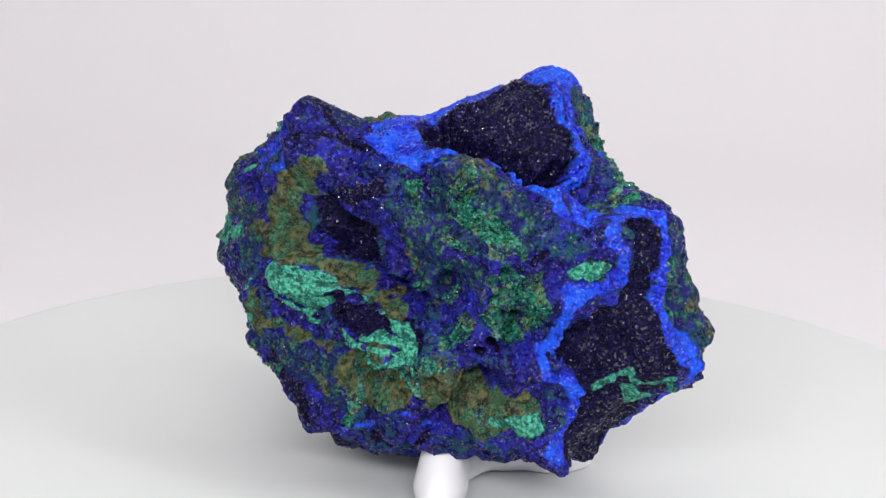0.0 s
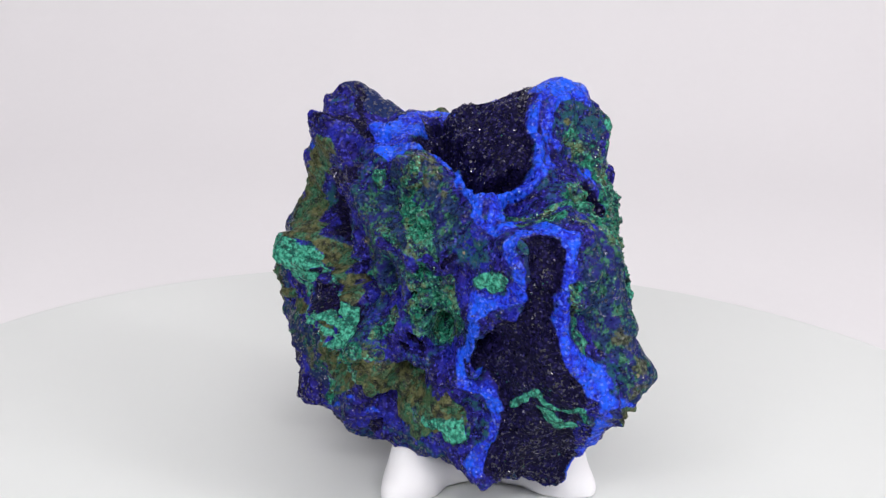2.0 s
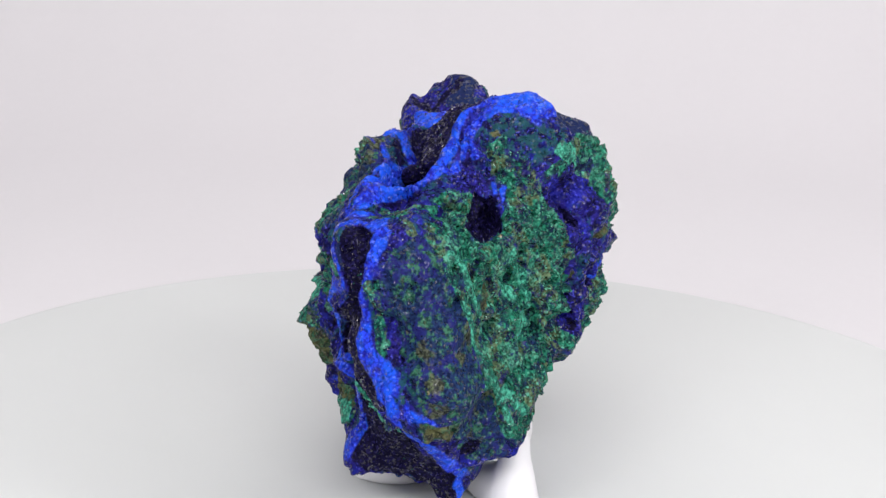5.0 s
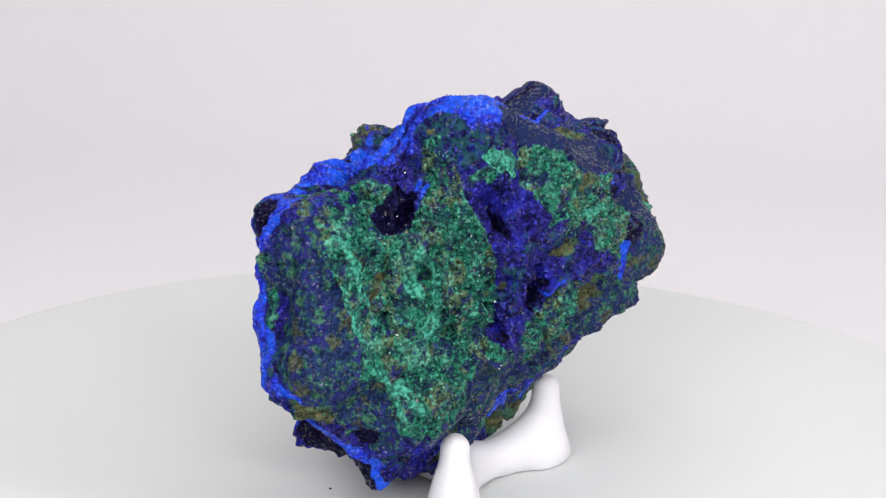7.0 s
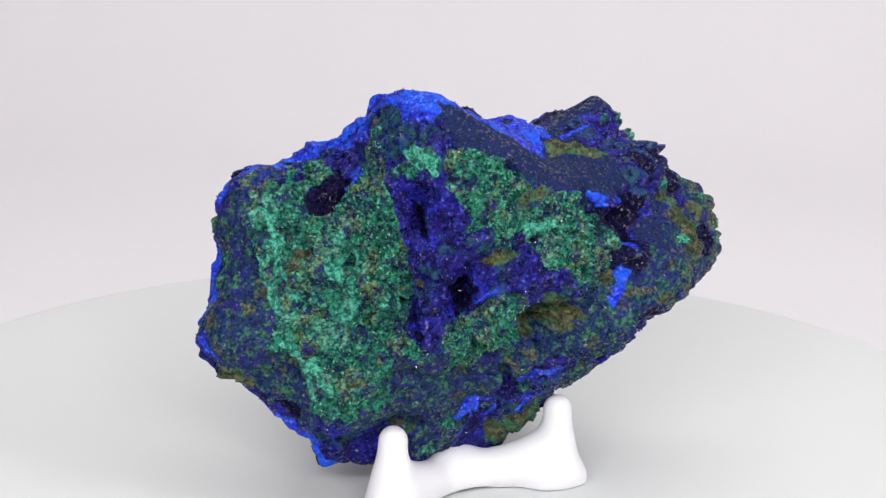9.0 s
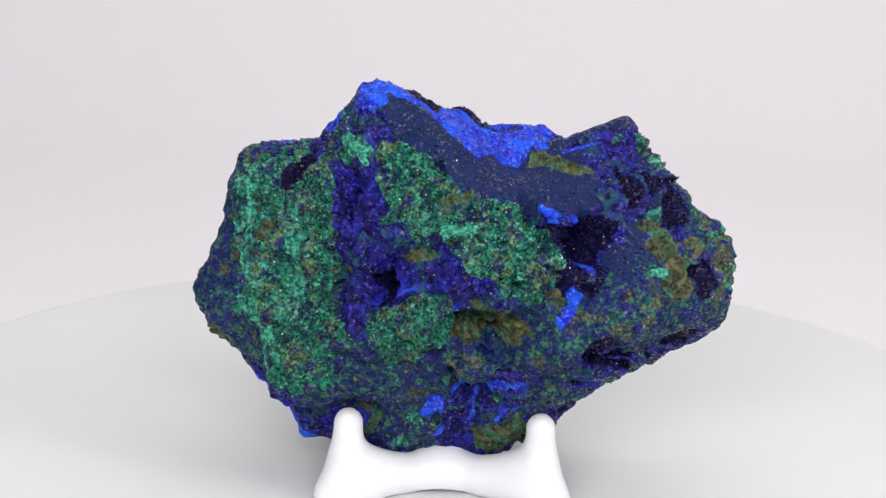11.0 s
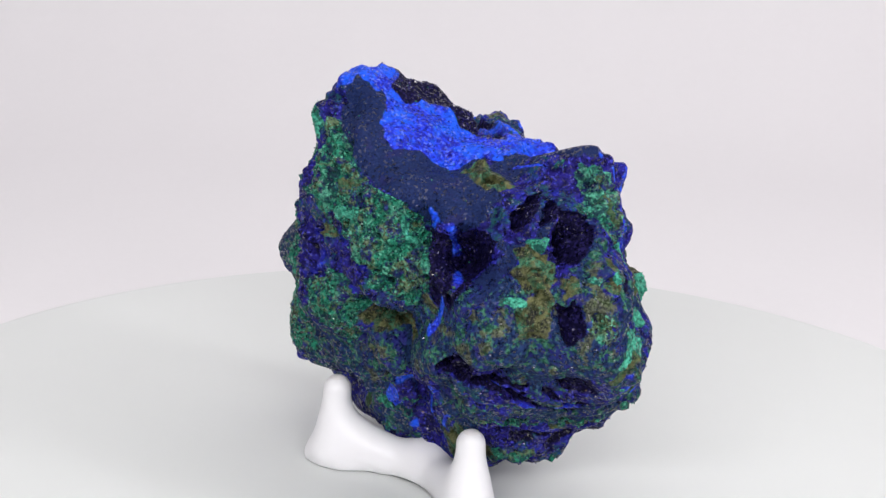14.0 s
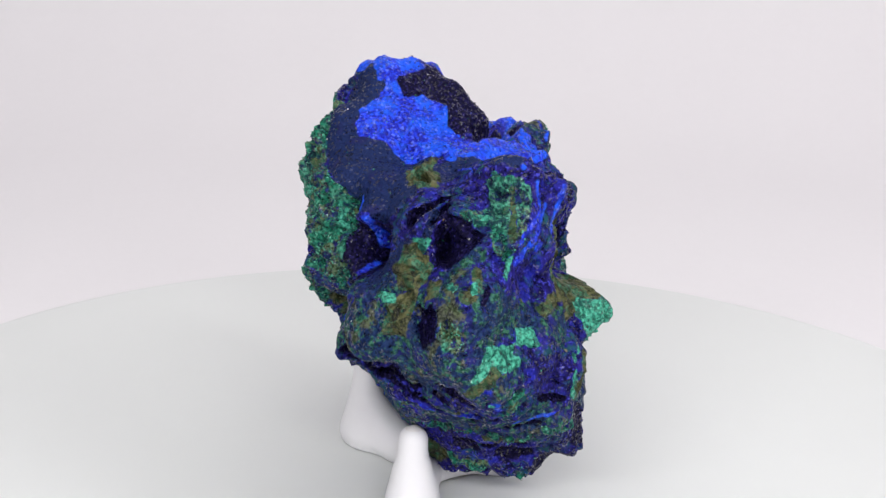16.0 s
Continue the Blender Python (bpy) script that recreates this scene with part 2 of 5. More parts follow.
def lattice(p, seed):
    """Gradient noise at the points p (n x 3), about -1 to 1."""
    cell = np.floor(p).astype(np.int64)
    f = p - cell
    u = f * f * f * (f * (f * 6 - 15) + 10)
    total = np.zeros(len(p))
    for dx in (0, 1):
        wx = u[:, 0] if dx else 1 - u[:, 0]
        for dy in (0, 1):
            wy = u[:, 1] if dy else 1 - u[:, 1]
            for dz in (0, 1):
                wz = u[:, 2] if dz else 1 - u[:, 2]
                h = ((cell[:, 0] + dx) * 374761393 + (cell[:, 1] + dy) * 668265263 + (cell[:, 2] + dz) * 2147483647 + seed * 974711) & 0xFFFFFFFF
                h = ((h ^ (h >> 13)) * 1274126177) & 0xFFFFFFFF
                h = h ^ (h >> 16)
                g = ((h & 1023) / 511.5 - 1, ((h >> 10) & 1023) / 511.5 - 1, ((h >> 20) & 1023) / 511.5 - 1)
                total += wx * wy * wz * (g[0] * (f[:, 0] - dx) + g[1] * (f[:, 1] - dy) + g[2] * (f[:, 2] - dz))
    return total * 1.4


def surface(field, low, high, count):
    """The zero surface of a signed field on a regular grid, as verts and quads (surface nets)."""
    axes = [np.linspace(a, b, c) for a, b, c in zip(low, high, count)]
    X, Y, Z = np.meshgrid(*axes, indexing="ij")
    F = field(np.stack([X.ravel(), Y.ravel(), Z.ravel()], 1)).reshape(X.shape)
    inside = F < 0
    nx, ny, nz = (c - 1 for c in count)
    acc = np.zeros((nx, ny, nz, 3))
    num = np.zeros((nx, ny, nz))
    corner = [(i, j, k) for i in (0, 1) for j in (0, 1) for k in (0, 1)]
    cut = lambda a, c: a[c[0]:c[0] + nx, c[1]:c[1] + ny, c[2]:c[2] + nz]
    for a in corner:
        for b in corner:
            if sum(b) - sum(a) == 1 and all(q >= p for p, q in zip(a, b)):
                fa, fb = cut(F, a), cut(F, b)
                hit = cut(inside, a) != cut(inside, b)
                t = np.where(hit, fa / np.where(hit, fa - fb, 1), 0)
                for d in range(3):
                    acc[..., d] += np.where(hit, a[d] + t * (b[d] - a[d]), 0)
                num += hit
    live = num > 0
    index = np.full(num.shape, -1)
    index[live] = np.arange(live.sum())
    step = np.array([(b - a) / (c - 1) for a, b, c in zip(low, high, count)])
    verts = np.array(low) + (np.argwhere(live) + acc[live] / num[live][:, None]) * step
    faces = []
    for d in range(3):
        e, g = [(1, 2), (2, 0), (0, 1)][d]
        lo, hi = [slice(None)] * 3, [slice(None)] * 3
        lo[d], hi[d] = slice(0, -1), slice(1, None)
        change = inside[tuple(lo)] != inside[tuple(hi)]
        for c in np.argwhere(change):
            if 0 < c[e] < count[e] - 1 and 0 < c[g] < count[g] - 1:
                quad = []
                for s, r in ((0, 0), (1, 0), (1, 1), (0, 1)):
                    q = c.copy()
                    q[e] -= s
                    q[g] -= r
                    quad.append(int(index[tuple(q)]))
                faces.append(quad if not inside[tuple(c)] else quad[::-1])
    return verts, faces


# ---------------------------------------------------------------- the stand


def smooth_min(a, b, k):
    h = np.clip(0.5 + 0.5 * (b - a) / k, 0, 1)
    return b * (1 - h) + a * h - k * h * (1 - h)


def rod(p, a, b, ra, rb):
    a, b = np.array(a), np.array(b)
    t = np.clip((p - a) @ (b - a) / ((b - a) @ (b - a)), 0, 1)
    return np.linalg.norm(p - a - t[:, None] * (b - a), axis=1) - (ra + t * (rb - ra))


POSTS = ((0.0261, 0.0081), (-0.0160, 0.0190), (-0.0018, -0.0142))
HUB = (sum(p[0] for p in POSTS) / 3, sum(p[1] for p in POSTS) / 3)
POST_TOP = 0.0220


def stand_field(p):
    total = None
    for x, y in POSTS:
        out = Vector((x - HUB[0], y - HUB[1])).normalized()
        post = rod(p, (x, y, POST_TOP - 0.0033), (x + out.x * 0.0008, y + out.y * 0.0008, 0.004), 0.0033, 0.0035)
        foot = rod(p, (x - out.x * 0.002, y - out.y * 0.002, 0.0020), (x + out.x * 0.0052, y + out.y * 0.0052, 0.0012), 0.0048, 0.0026)
        brace = rod(p, (x - out.x * 0.001, y - out.y * 0.001, 0.0105), (x - out.x * 0.013, y - out.y * 0.013, 0.0042), 0.0030, 0.0034)
        arm = rod(p, (x, y, 0.0045), (HUB[0], HUB[1], 0.0036), 0.0042, 0.0036)
        leg = smooth_min(smooth_min(smooth_min(post, foot, 0.005), arm, 0.006), brace, 0.005)
        total = leg if total is None else smooth_min(total, leg, 0.007)
    arch = 0.030 - np.sqrt((p[:, 0] - HUB[0]) ** 2 + (p[:, 1] - HUB[1]) ** 2 + (p[:, 2] + 0.0283) ** 2)
    return np.maximum(np.maximum(total, -p[:, 2] + 0.0002), arch)


def stand():
    """Three posts on a moulded three-armed base; the stone has rubbed the tips."""
    root = new("display_stand")
    tagged(root, "small white plastic three-legged stand holding the stone", "stand")
    verts, faces = surface(stand_field, (-0.038, -0.050, -0.002), (0.046, 0.038, 0.025), (169, 177, 55))
    mesh_object("moulded_base", verts, faces, plastic, root, "one-piece white plastic base with three posts")
    for k, (x, y) in enumerate(POSTS):
        cap, quads = [], []
        for j in range(5):
            for i in range(12):
                a, e = math.tau * i / 12, radians(90 - 11 * j)
                q = Vector((math.cos(a) * math.cos(e), math.sin(a) * math.cos(e), math.sin(e)))
                w = (0.0033 + 0.00006) if j < 4 else 0.0031
                cap.append((x + q.x * w, y + q.y * w, POST_TOP - 0.0033 + q.z * w))
        for j in range(4):
            quads += [(j * 12 + i, (j + 1) * 12 + i, (j + 1) * 12 + (i + 1) % 12, j * 12 + (i + 1) % 12) for i in range(12)]
        mesh_object("post_tip", cap, quads, tip_plastic, root, "slightly rubbed and stained tip of the post")
    return root


holder = stand()

# ---------------------------------------------------------------- the stone
CENTRE = np.array((0.0, 0.0, 0.05535))


def aim_at(azimuth, height):
    a, e = radians(azimuth), radians(height)
    return np.array((math.cos(a) * math.cos(e), math.sin(a) * math.cos(e), math.sin(e)))


class Stone:
    """Directions from the stone's heart, the distance of its skin along each, and where its minerals lie."""

    def __init__(self, level):
        bm = bmesh.new()
        bmesh.ops.create_icosphere(bm, subdivisions=level, radius=1)
        data = bpy.data.meshes.new("ball")
        bm.to_mesh(data)
        bm.free()
        co = np.empty(len(data.vertices) * 3, np.float32)
        data.vertices.foreach_get("co", co)
        self.d = co.reshape(-1, 3).astype(float)
        self.d /= np.linalg.norm(self.d, axis=1)[:, None]
        tri = np.empty(len(data.polygons) * 3, np.int32)
        data.polygons.foreach_get("vertices", tri)
        self.tri = tri.reshape(-1, 3)
        bpy.data.meshes.remove(data)
        self.r = np.full(len(self.d), BASE)
        self.relief = np.zeros(len(self.d))
        self.field = {k: np.zeros(len(self.d)) for k in ("mala", "ochre", "bright", "velvet", "dark", "slate", "mint")}
        self.pos = None

    def settle(self):
        """Fix the rough form in millimetres; the minerals are laid along it."""
        self.pos = (CENTRE + self.d * self.r[:, None]) * 1000
        broad = np.stack([lattice(self.pos / 5.0, k) for k in (1, 2, 3)], 1) * 1.5
        small = np.stack([lattice(self.pos / 1.7, k) for k in (4, 5, 6)], 1) * 0.9
        self.bend = broad + small

    def swell(self, azimuth, height, size, rise):
        """Raise (or sink) the skin in a rounded swell: degrees and millimetres."""
        dot = self.d @ aim_at(azimuth, height)
        near = dot > math.cos(min(math.pi, radians(size) * 2.6))
        self.r[near] += rise / 1000 * np.exp(-(np.arccos(np.clip(dot[near], -1, 1)) / radians(size)) ** 2)

    def facet(self, azimuth, height, reach, spread=12):
        """Break the stone off flat, square to a direction, at a distance in millimetres from its heart."""
        dot = self.d @ aim_at(azimuth, height)
        near = dot > math.cos(radians(spread))
        flat = reach / 1000 / dot[near]
        k = 0.0012
        h = np.clip(0.5 + 0.5 * (flat - self.r[near]) / k, 0, 1)
        self.r[near] = flat * (1 - h) + self.r[near] * h - k * h * (1 - h)

    def skin(self, azimuth, height):
        return self.pos[np.argmax(self.d @ aim_at(azimuth, height))]

    def vein(self, kind, width, rise, *line):
        """A stroke of one mineral along a line of (azimuth, height): half-width and rise in millimetres."""
        pts = [self.skin(a, h) for a, h in line]
        mid = sum(pts) / len(pts)
        edge = EDGES.get(kind, 0.4)
        reach = max(np.linalg.norm(q - mid) for q in pts) + width * 2.4 + 3
        near = np.nonzero(((self.pos - mid) ** 2).sum(1) < reach * reach)[0]
        p = self.pos[near] + self.bend[near] * min(1.0, width / (1.3 if kind == "dark" else 2.4))
        best = np.full(len(near), 99.0)
        for a, b in zip(pts, pts[1:] or pts):
            ab = b - a
            t = np.clip((p - a) @ ab / max(ab @ ab, 1e-9), 0, 1)
            best = np.minimum(best, np.linalg.norm(p - a - t[:, None] * ab, axis=1))
        x = best / width
        mask = np.clip((1 + edge - x) / (2 * edge), 0, 1)
        mask = mask * mask * (3 - 2 * mask)
        if kind == "bright":
            mask *= min(1.0, 0.45 + 0.25 * width)  # thin bands are clouded
        if kind:
            for k in self.field:
                if k == kind:
                    self.field[k][near] = np.maximum(self.field[k][near], mask)
                else:
                    self.field[k][near] *= 1 - mask
        if rise:
            self.relief[near] += rise / 1000 * np.exp(-(x / 0.95) ** 4 if rise < 0 else -(x / 0.9) ** 2)

    def patch(self, kind, rise, *outline):
        """A field of one mineral inside an outline of (azimuth, height); "ground" clears the others away. Rise in millimetres."""
        way = np.stack([aim_at(a, h) for a, h in outline])
        mid = way.mean(0)
        mid /= np.linalg.norm(mid)
        east = np.cross((0.0, 0.0, 1.0), mid)
        east /= np.linalg.norm(east)
        north = np.cross(mid, east)
        heart = CENTRE * 1000
        reach = self.d @ mid
        near = np.nonzero(reach > max(0.25, (way @ mid).min() - 0.10))[0]
        off = self.pos[near] + self.bend[near] * 0.45 - heart
        scale = np.linalg.norm(self.pos[near] - heart, axis=1).mean()
        deep = off @ mid
        p = np.stack([off @ east / deep, off @ north / deep], 1) * scale
        corner = np.stack([way @ east / (way @ mid), way @ north / (way @ mid)], 1) * scale
        inside = np.zeros(len(near), bool)
        best = np.full(len(near), 1e9)
        for a, b in zip(corner, np.roll(corner, -1, 0)):
            ab = b - a
            t = np.clip((p - a) @ ab / max(ab @ ab, 1e-9), 0, 1)
            best = np.minimum(best, ((p - a - t[:, None] * ab) ** 2).sum(1))
            if a[1] != b[1]:
                crosses = (a[1] > p[:, 1]) != (b[1] > p[:, 1])
                inside ^= crosses & (p[:, 0] < (p[:, 1] - a[1]) / (b[1] - a[1]) * ab[0] + a[0])
        depth = np.where(inside, 1, -1) * np.sqrt(best)
        edge = 0.35 + 0.5 * EDGES.get(kind, 0.4)
        mask = np.clip(0.5 + depth / (2 * edge), 0, 1)
        mask = mask * mask * (3 - 2 * mask)
        for k in self.field:
            if k == kind:
                self.field[k][near] = np.maximum(self.field[k][near], mask)
            else:
                self.field[k][near] *= 1 - mask
        if rise:
            step = np.clip(0.3 + depth / 1.4, 0, 1)
            self.relief[near] += rise / 1000 * step * step * (3 - 2 * step)


EDGES = {"mala": 0.75, "ochre": 0.6, "slate": 0.8, "dark": 0.35, "bright": 0.7, "mint": 0.5, "velvet": 0.3}


BASE = 0.0396
LEVEL = 8
GROWTH = 0.0005


def form(s):
    s.swell(-117.0, 18.0, 45, -20.46)
    s.swell(158.7, -4.3, 28, 19.97)
    s.swell(-22.9, -25.8, 28, 16.40)
    s.swell(67.9, -14.8, 45, -8.29)
    s.swell(-150.3, -69.9, 28, 10.72)
    s.swell(-34.9, 12.4, 18, 14.11)
    s.swell(146.1, 74.3, 28, -10.33)
    s.swell(-17.5, -61.7, 18, 8.65)
    s.swell(30.4, 55.7, 18, 8.76)
    s.swell(-172.4, 12.3, 12, -8.32)
    s.swell(-67.8, -23.9, 18, -1.38)
    s.swell(166.8, 36.0, 12, 11.01)
    s.swell(87.5, -60.6, 18, -4.33)
    s.swell(126.3, -3.9, 12, 9.53)
    s.swell(-174.0, -41.0, 12, 7.21)
    s.swell(-133.4, -0.0, 12, -1.17)
    s.swell(-118.8, 27.2, 18, 9.75)
    s.swell(-133.8, -39.0, 8, -9.24)
    s.swell(5.9, -8.5, 12, -5.69)
    s.swell(169.3, 2.9, 8, -4.51)
    s.swell(147.5, 10.7, 12, 6.86)
    s.swell(-17.1, -14.6, 8, 9.69)
    s.swell(-81.3, -38.6, 6, -8.65)
    s.swell(-103.9, -5.8, 12, 1.61)
    s.swell(-76.8, 19.6, 18, 5.89)
    s.swell(122.7, 13.2, 6, -10.31)
    s.swell(-51.8, -46.4, 6, 10.09)
    s.swell(89.8, -23.0, 12, -4.86)
    s.swell(-150.5, 4.4, 8, -3.22)
    s.swell(-54.5, 56.0, 12, -3.72)
    s.swell(48.5, -41.1, 12, -5.45)
    s.swell(-123.9, -6.6, 6, -12.97)
    s.swell(-129.8, -17.3, 8, 5.48)
    s.swell(-38.5, 30.7, 6, -8.31)
    s.swell(10.2, -56.4, 6, -6.47)
    s.swell(-61.9, -12.9, 6, -7.63)
    s.swell(107.8, 52.0, 8, -4.34)
    s.swell(-93.3, 1.5, 6, -6.82)
    s.swell(-173.1, 36.9, 6, 6.73)
    s.swell(3.7, -38.9, 8, 6.14)
    s.swell(-161.1, -2.8, 6, 8.39)
    s.swell(-117.8, -71.4, 8, -3.94)
    s.swell(179.5, -26.8, 8, 5.46)
    s.swell(-91.9, -48.7, 6, -7.49)
    s.swell(-115.6, -27.9, 8, 5.54)
    s.swell(136.2, 26.6, 8, 3.99)
    s.swell(112.8, -16.6, 6, 5.84)
    s.swell(-16.0, -0.7, 6, 4.43)
    s.swell(12.9, 16.0, 18, -1.21)
    s.swell(69.4, 37.8, 12, 1.81)
    s.swell(-6.8, 63.0, 8, 3.62)
    s.swell(-76.4, 74.6, 8, -2.45)
    s.swell(-47.7, -23.1, 6, -7.67)
    s.swell(-140.6, 36.3, 8, 5.09)
    s.swell(-156.8, -47.2, 6, 6.93)
    s.swell(-67.1, -52.6, 6, 4.07)
    s.swell(172.7, 50.4, 6, -4.92)
    s.swell(-19.6, 16.5, 8, 3.77)
    s.swell(132.8, -15.8, 6, -4.04)
    s.swell(149.5, -78.3, 6, 4.60)
    s.swell(178.1, 19.0, 6, 4.70)
    s.swell(148.6, 25.2, 6, 4.79)
    s.swell(103.7, 27.1, 6, -5.15)
    s.swell(32.1, -75.4, 8, 2.35)
    s.swell(-141.1, -2.1, 6, -7.39)
    s.swell(66.8, -29.7, 6, -3.54)
    s.swell(-82.3, 51.3, 8, 4.21)
    s.swell(103.3, -9.9, 6, -4.39)
    s.swell(146.3, -3.1, 6, 4.74)
    s.swell(-96.9, 18.8, 8, 3.62)
    s.swell(-136.8, -46.1, 6, -6.91)
    s.swell(75.6, -12.8, 6, -3.19)
    s.swell(-129.1, -43.3, 6, 4.49)
    s.swell(-106.8, -11.1, 6, -7.79)
    s.swell(-56.5, -41.9, 6, -4.75)
    s.swell(-39.4, -48.2, 6, 3.42)
    s.swell(23.0, -13.1, 6, -3.78)
    s.swell(-46.6, -8.8, 6, -5.56)
    s.swell(-29.5, -13.3, 8, 2.54)
    s.swell(-44.4, 19.1, 6, 4.27)
    s.swell(-14.6, -52.1, 6, 4.82)
    s.swell(-143.3, -31.1, 6, -3.22)
    s.swell(-166.6, 23.3, 6, -6.52)
    s.swell(-176.0, 30.6, 6, 5.92)
    s.swell(98.1, -48.1, 8, -4.07)
    s.swell(84.6, -74.3, 6, -5.18)
    s.swell(44.6, 41.0, 8, -3.07)
    s.swell(43.5, 24.6, 8, 2.35)
    s.swell(-73.7, -36.1, 6, -5.44)
    s.swell(145.0, 46.3, 6, -2.54)
    s.swell(2.3, 8.6, 6, -4.38)
    s.swell(-64.9, -18.3, 6, -7.87)
    s.swell(27.1, 6.1, 6, -3.87)
    s.swell(155.8, -9.6, 6, 3.92)
    s.swell(110.3, 14.5, 6, 4.24)
    s.swell(-139.3, -10.6, 6, 4.95)
    s.swell(145.2, -17.1, 6, -2.72)
    s.swell(-94.4, -12.4, 6, -3.82)
    s.swell(-100.3, -23.4, 6, 3.38)
    s.swell(29.3, 35.9, 6, -3.70)
    s.swell(-176.9, -48.4, 6, -3.08)
    s.swell(-167.4, -59.4, 6, 4.38)
    s.swell(-174.7, -15.5, 6, 3.68)
    s.swell(164.2, -31.4, 8, 1.81)
    s.swell(76.9, -85.9, 6, 3.87)
    s.swell(62.5, 10.9, 12, -1.21)
    s.swell(170.9, 66.8, 12, 2.85)
    s.swell(-157.5, -20.2, 6, -2.87)
    s.swell(-75.7, 35.2, 8, -1.84)
    s.swell(-162.9, 5.7, 6, -3.25)
    s.swell(142.7, 14.0, 6, -4.44)
    s.swell(152.2, 7.4, 6, 1.30)
    s.swell(-7.6, -21.5, 6, -4.52)
    s.swell(94.5, -26.6, 6, -5.93)
    s.swell(86.8, -28.8, 6, 2.72)
    s.swell(26.7, -31.5, 6, -2.81)
    s.swell(-112.0, -49.8, 6, 3.09)
    s.swell(90.2, 13.7, 6, 2.69)
    s.swell(-156.0, 31.5, 6, 6.42)
    s.swell(37.2, -23.3, 8, 2.31)
    s.swell(-0.4, -73.6, 6, 3.50)
    s.swell(-6.5, -7.2, 6, -5.95)
    s.swell(164.9, -65.4, 8, 2.26)
    s.swell(-50.9, 32.2, 6, 2.41)
    s.swell(-39.0, -6.7, 6, 3.04)
    s.swell(-45.5, 5.0, 6, -2.51)
    s.swell(-102.3, 50.1, 6, 4.11)
    s.swell(-167.3, 51.6, 6, 2.98)
    s.swell(-163.4, -31.9, 8, 2.54)
    s.swell(95.2, -56.7, 6, -3.52)
    s.swell(83.2, -10.7, 6, -3.14)
    s.swell(89.1, -0.1, 6, 2.93)
    s.swell(-28.4, 0.5, 6, -3.72)
    s.swell(119.7, 7.9, 6, 3.30)
    s.swell(-153.5, -0.8, 6, -6.64)
    s.swell(-142.9, 6.5, 6, 1.64)
    s.swell(162.4, -21.9, 6, 1.56)
    s.swell(117.9, 16.6, 6, -3.48)
    s.swell(-79.5, -50.6, 6, 3.05)
    s.swell(153.7, 85.9, 8, 2.25)
    s.swell(-160.7, 35.4, 6, -3.81)
    s.swell(-161.8, 19.8, 6, 4.58)
    s.swell(-174.2, 21.2, 6, -2.17)
    s.swell(55.1, -59.6, 6, -2.89)
    s.swell(42.8, 53.5, 6, -3.51)
    s.swell(-0.2, 43.3, 8, -1.78)
    s.swell(-134.8, 50.9, 6, 2.57)
    s.swell(167.5, 11.5, 6, -4.63)
    s.swell(-53.6, -35.2, 6, -4.06)
    s.swell(9.5, -26.4, 6, 2.24)
    s.swell(-122.1, -15.2, 6, 3.60)
    s.swell(-125.7, 2.0, 6, 3.38)
    s.swell(-133.4, -0.0, 6, -3.59)
    s.swell(-156.4, -6.1, 6, 4.94)
    s.swell(-41.2, -36.7, 6, 1.97)
    s.swell(-30.6, -28.1, 6, -2.78)
    s.swell(161.7, 0.9, 6, -4.34)
    s.swell(67.6, 49.5, 6, 2.46)
    s.swell(94.2, 34.7, 6, 2.13)
    s.swell(22.6, -58.7, 6, -2.34)
    s.swell(2.6, -60.2, 6, 2.49)
    s.swell(120.2, 50.0, 6, -2.54)
    s.swell(0.7, -46.0, 6, -2.56)
    s.swell(116.1, 25.7, 6, 2.14)
    s.swell(-73.9, 25.3, 6, -3.06)
    s.swell(-36.3, 82.2, 6, -2.23)
    s.swell(59.1, -32.1, 6, -2.61)
    s.swell(116.4, -35.6, 6, -2.53)
    s.swell(106.9, -28.0, 6, 2.14)
    s.swell(53.4, 68.6, 6, -2.18)
    s.swell(127.0, -27.1, 8, 1.19)
    s.swell(-121.7, 21.5, 6, -2.88)
    s.swell(-20.7, 2.5, 6, 3.54)
    s.swell(165.7, 20.3, 6, 1.61)
    s.swell(138.7, -5.1, 6, -2.70)
    s.swell(-105.3, 42.5, 6, -2.51)
    s.swell(-29.1, 23.4, 6, 2.39)
    s.swell(-78.4, -32.2, 6, -3.14)
    s.swell(-90.4, 6.7, 6, -2.87)
    s.swell(178.8, -3.6, 6, -2.54)
    s.swell(-101.4, -39.6, 8, 1.14)
    s.swell(172.9, -14.2, 6, -2.66)
    s.swell(7.7, -17.2, 6, -1.25)
    s.swell(1.2, -5.2, 6, 3.37)
    s.swell(104.4, 3.9, 6, -1.47)
    s.swell(39.5, 4.8, 8, 1.26)
    s.swell(58.9, 29.1, 8, 1.53)
    s.swell(-9.4, -12.6, 6, 4.39)
    s.swell(-154.2, 22.0, 6, -2.33)
    s.swell(99.9, -63.2, 6, -2.60)
    s.swell(-117.6, -35.4, 7, -3.75)
    s.swell(-63.8, -7.4, 7, -3.75)
    s.swell(113.6, -1.4, 7, -3.75)
    s.swell(-80.5, -46.6, 7, -3.47)
    s.swell(123.7, 13.0, 7, 2.45)
    s.swell(-28.6, -36.6, 7, -2.26)
    s.swell(-58.3, -38.1, 7, 2.20)
    s.swell(7.3, -25.2, 7, -2.10)
    s.swell(-137.0, -41.2, 7, 2.00)
    s.swell(-57.5, 7.7, 7, -1.61)
    s.swell(-30.0, 0.8, 7, 1.61)
    s.swell(-42.7, -6.8, 7, 1.58)
    s.swell(-36.0, -16.7, 7, 1.48)
    s.swell(6.5, 13.3, 7, -1.48)
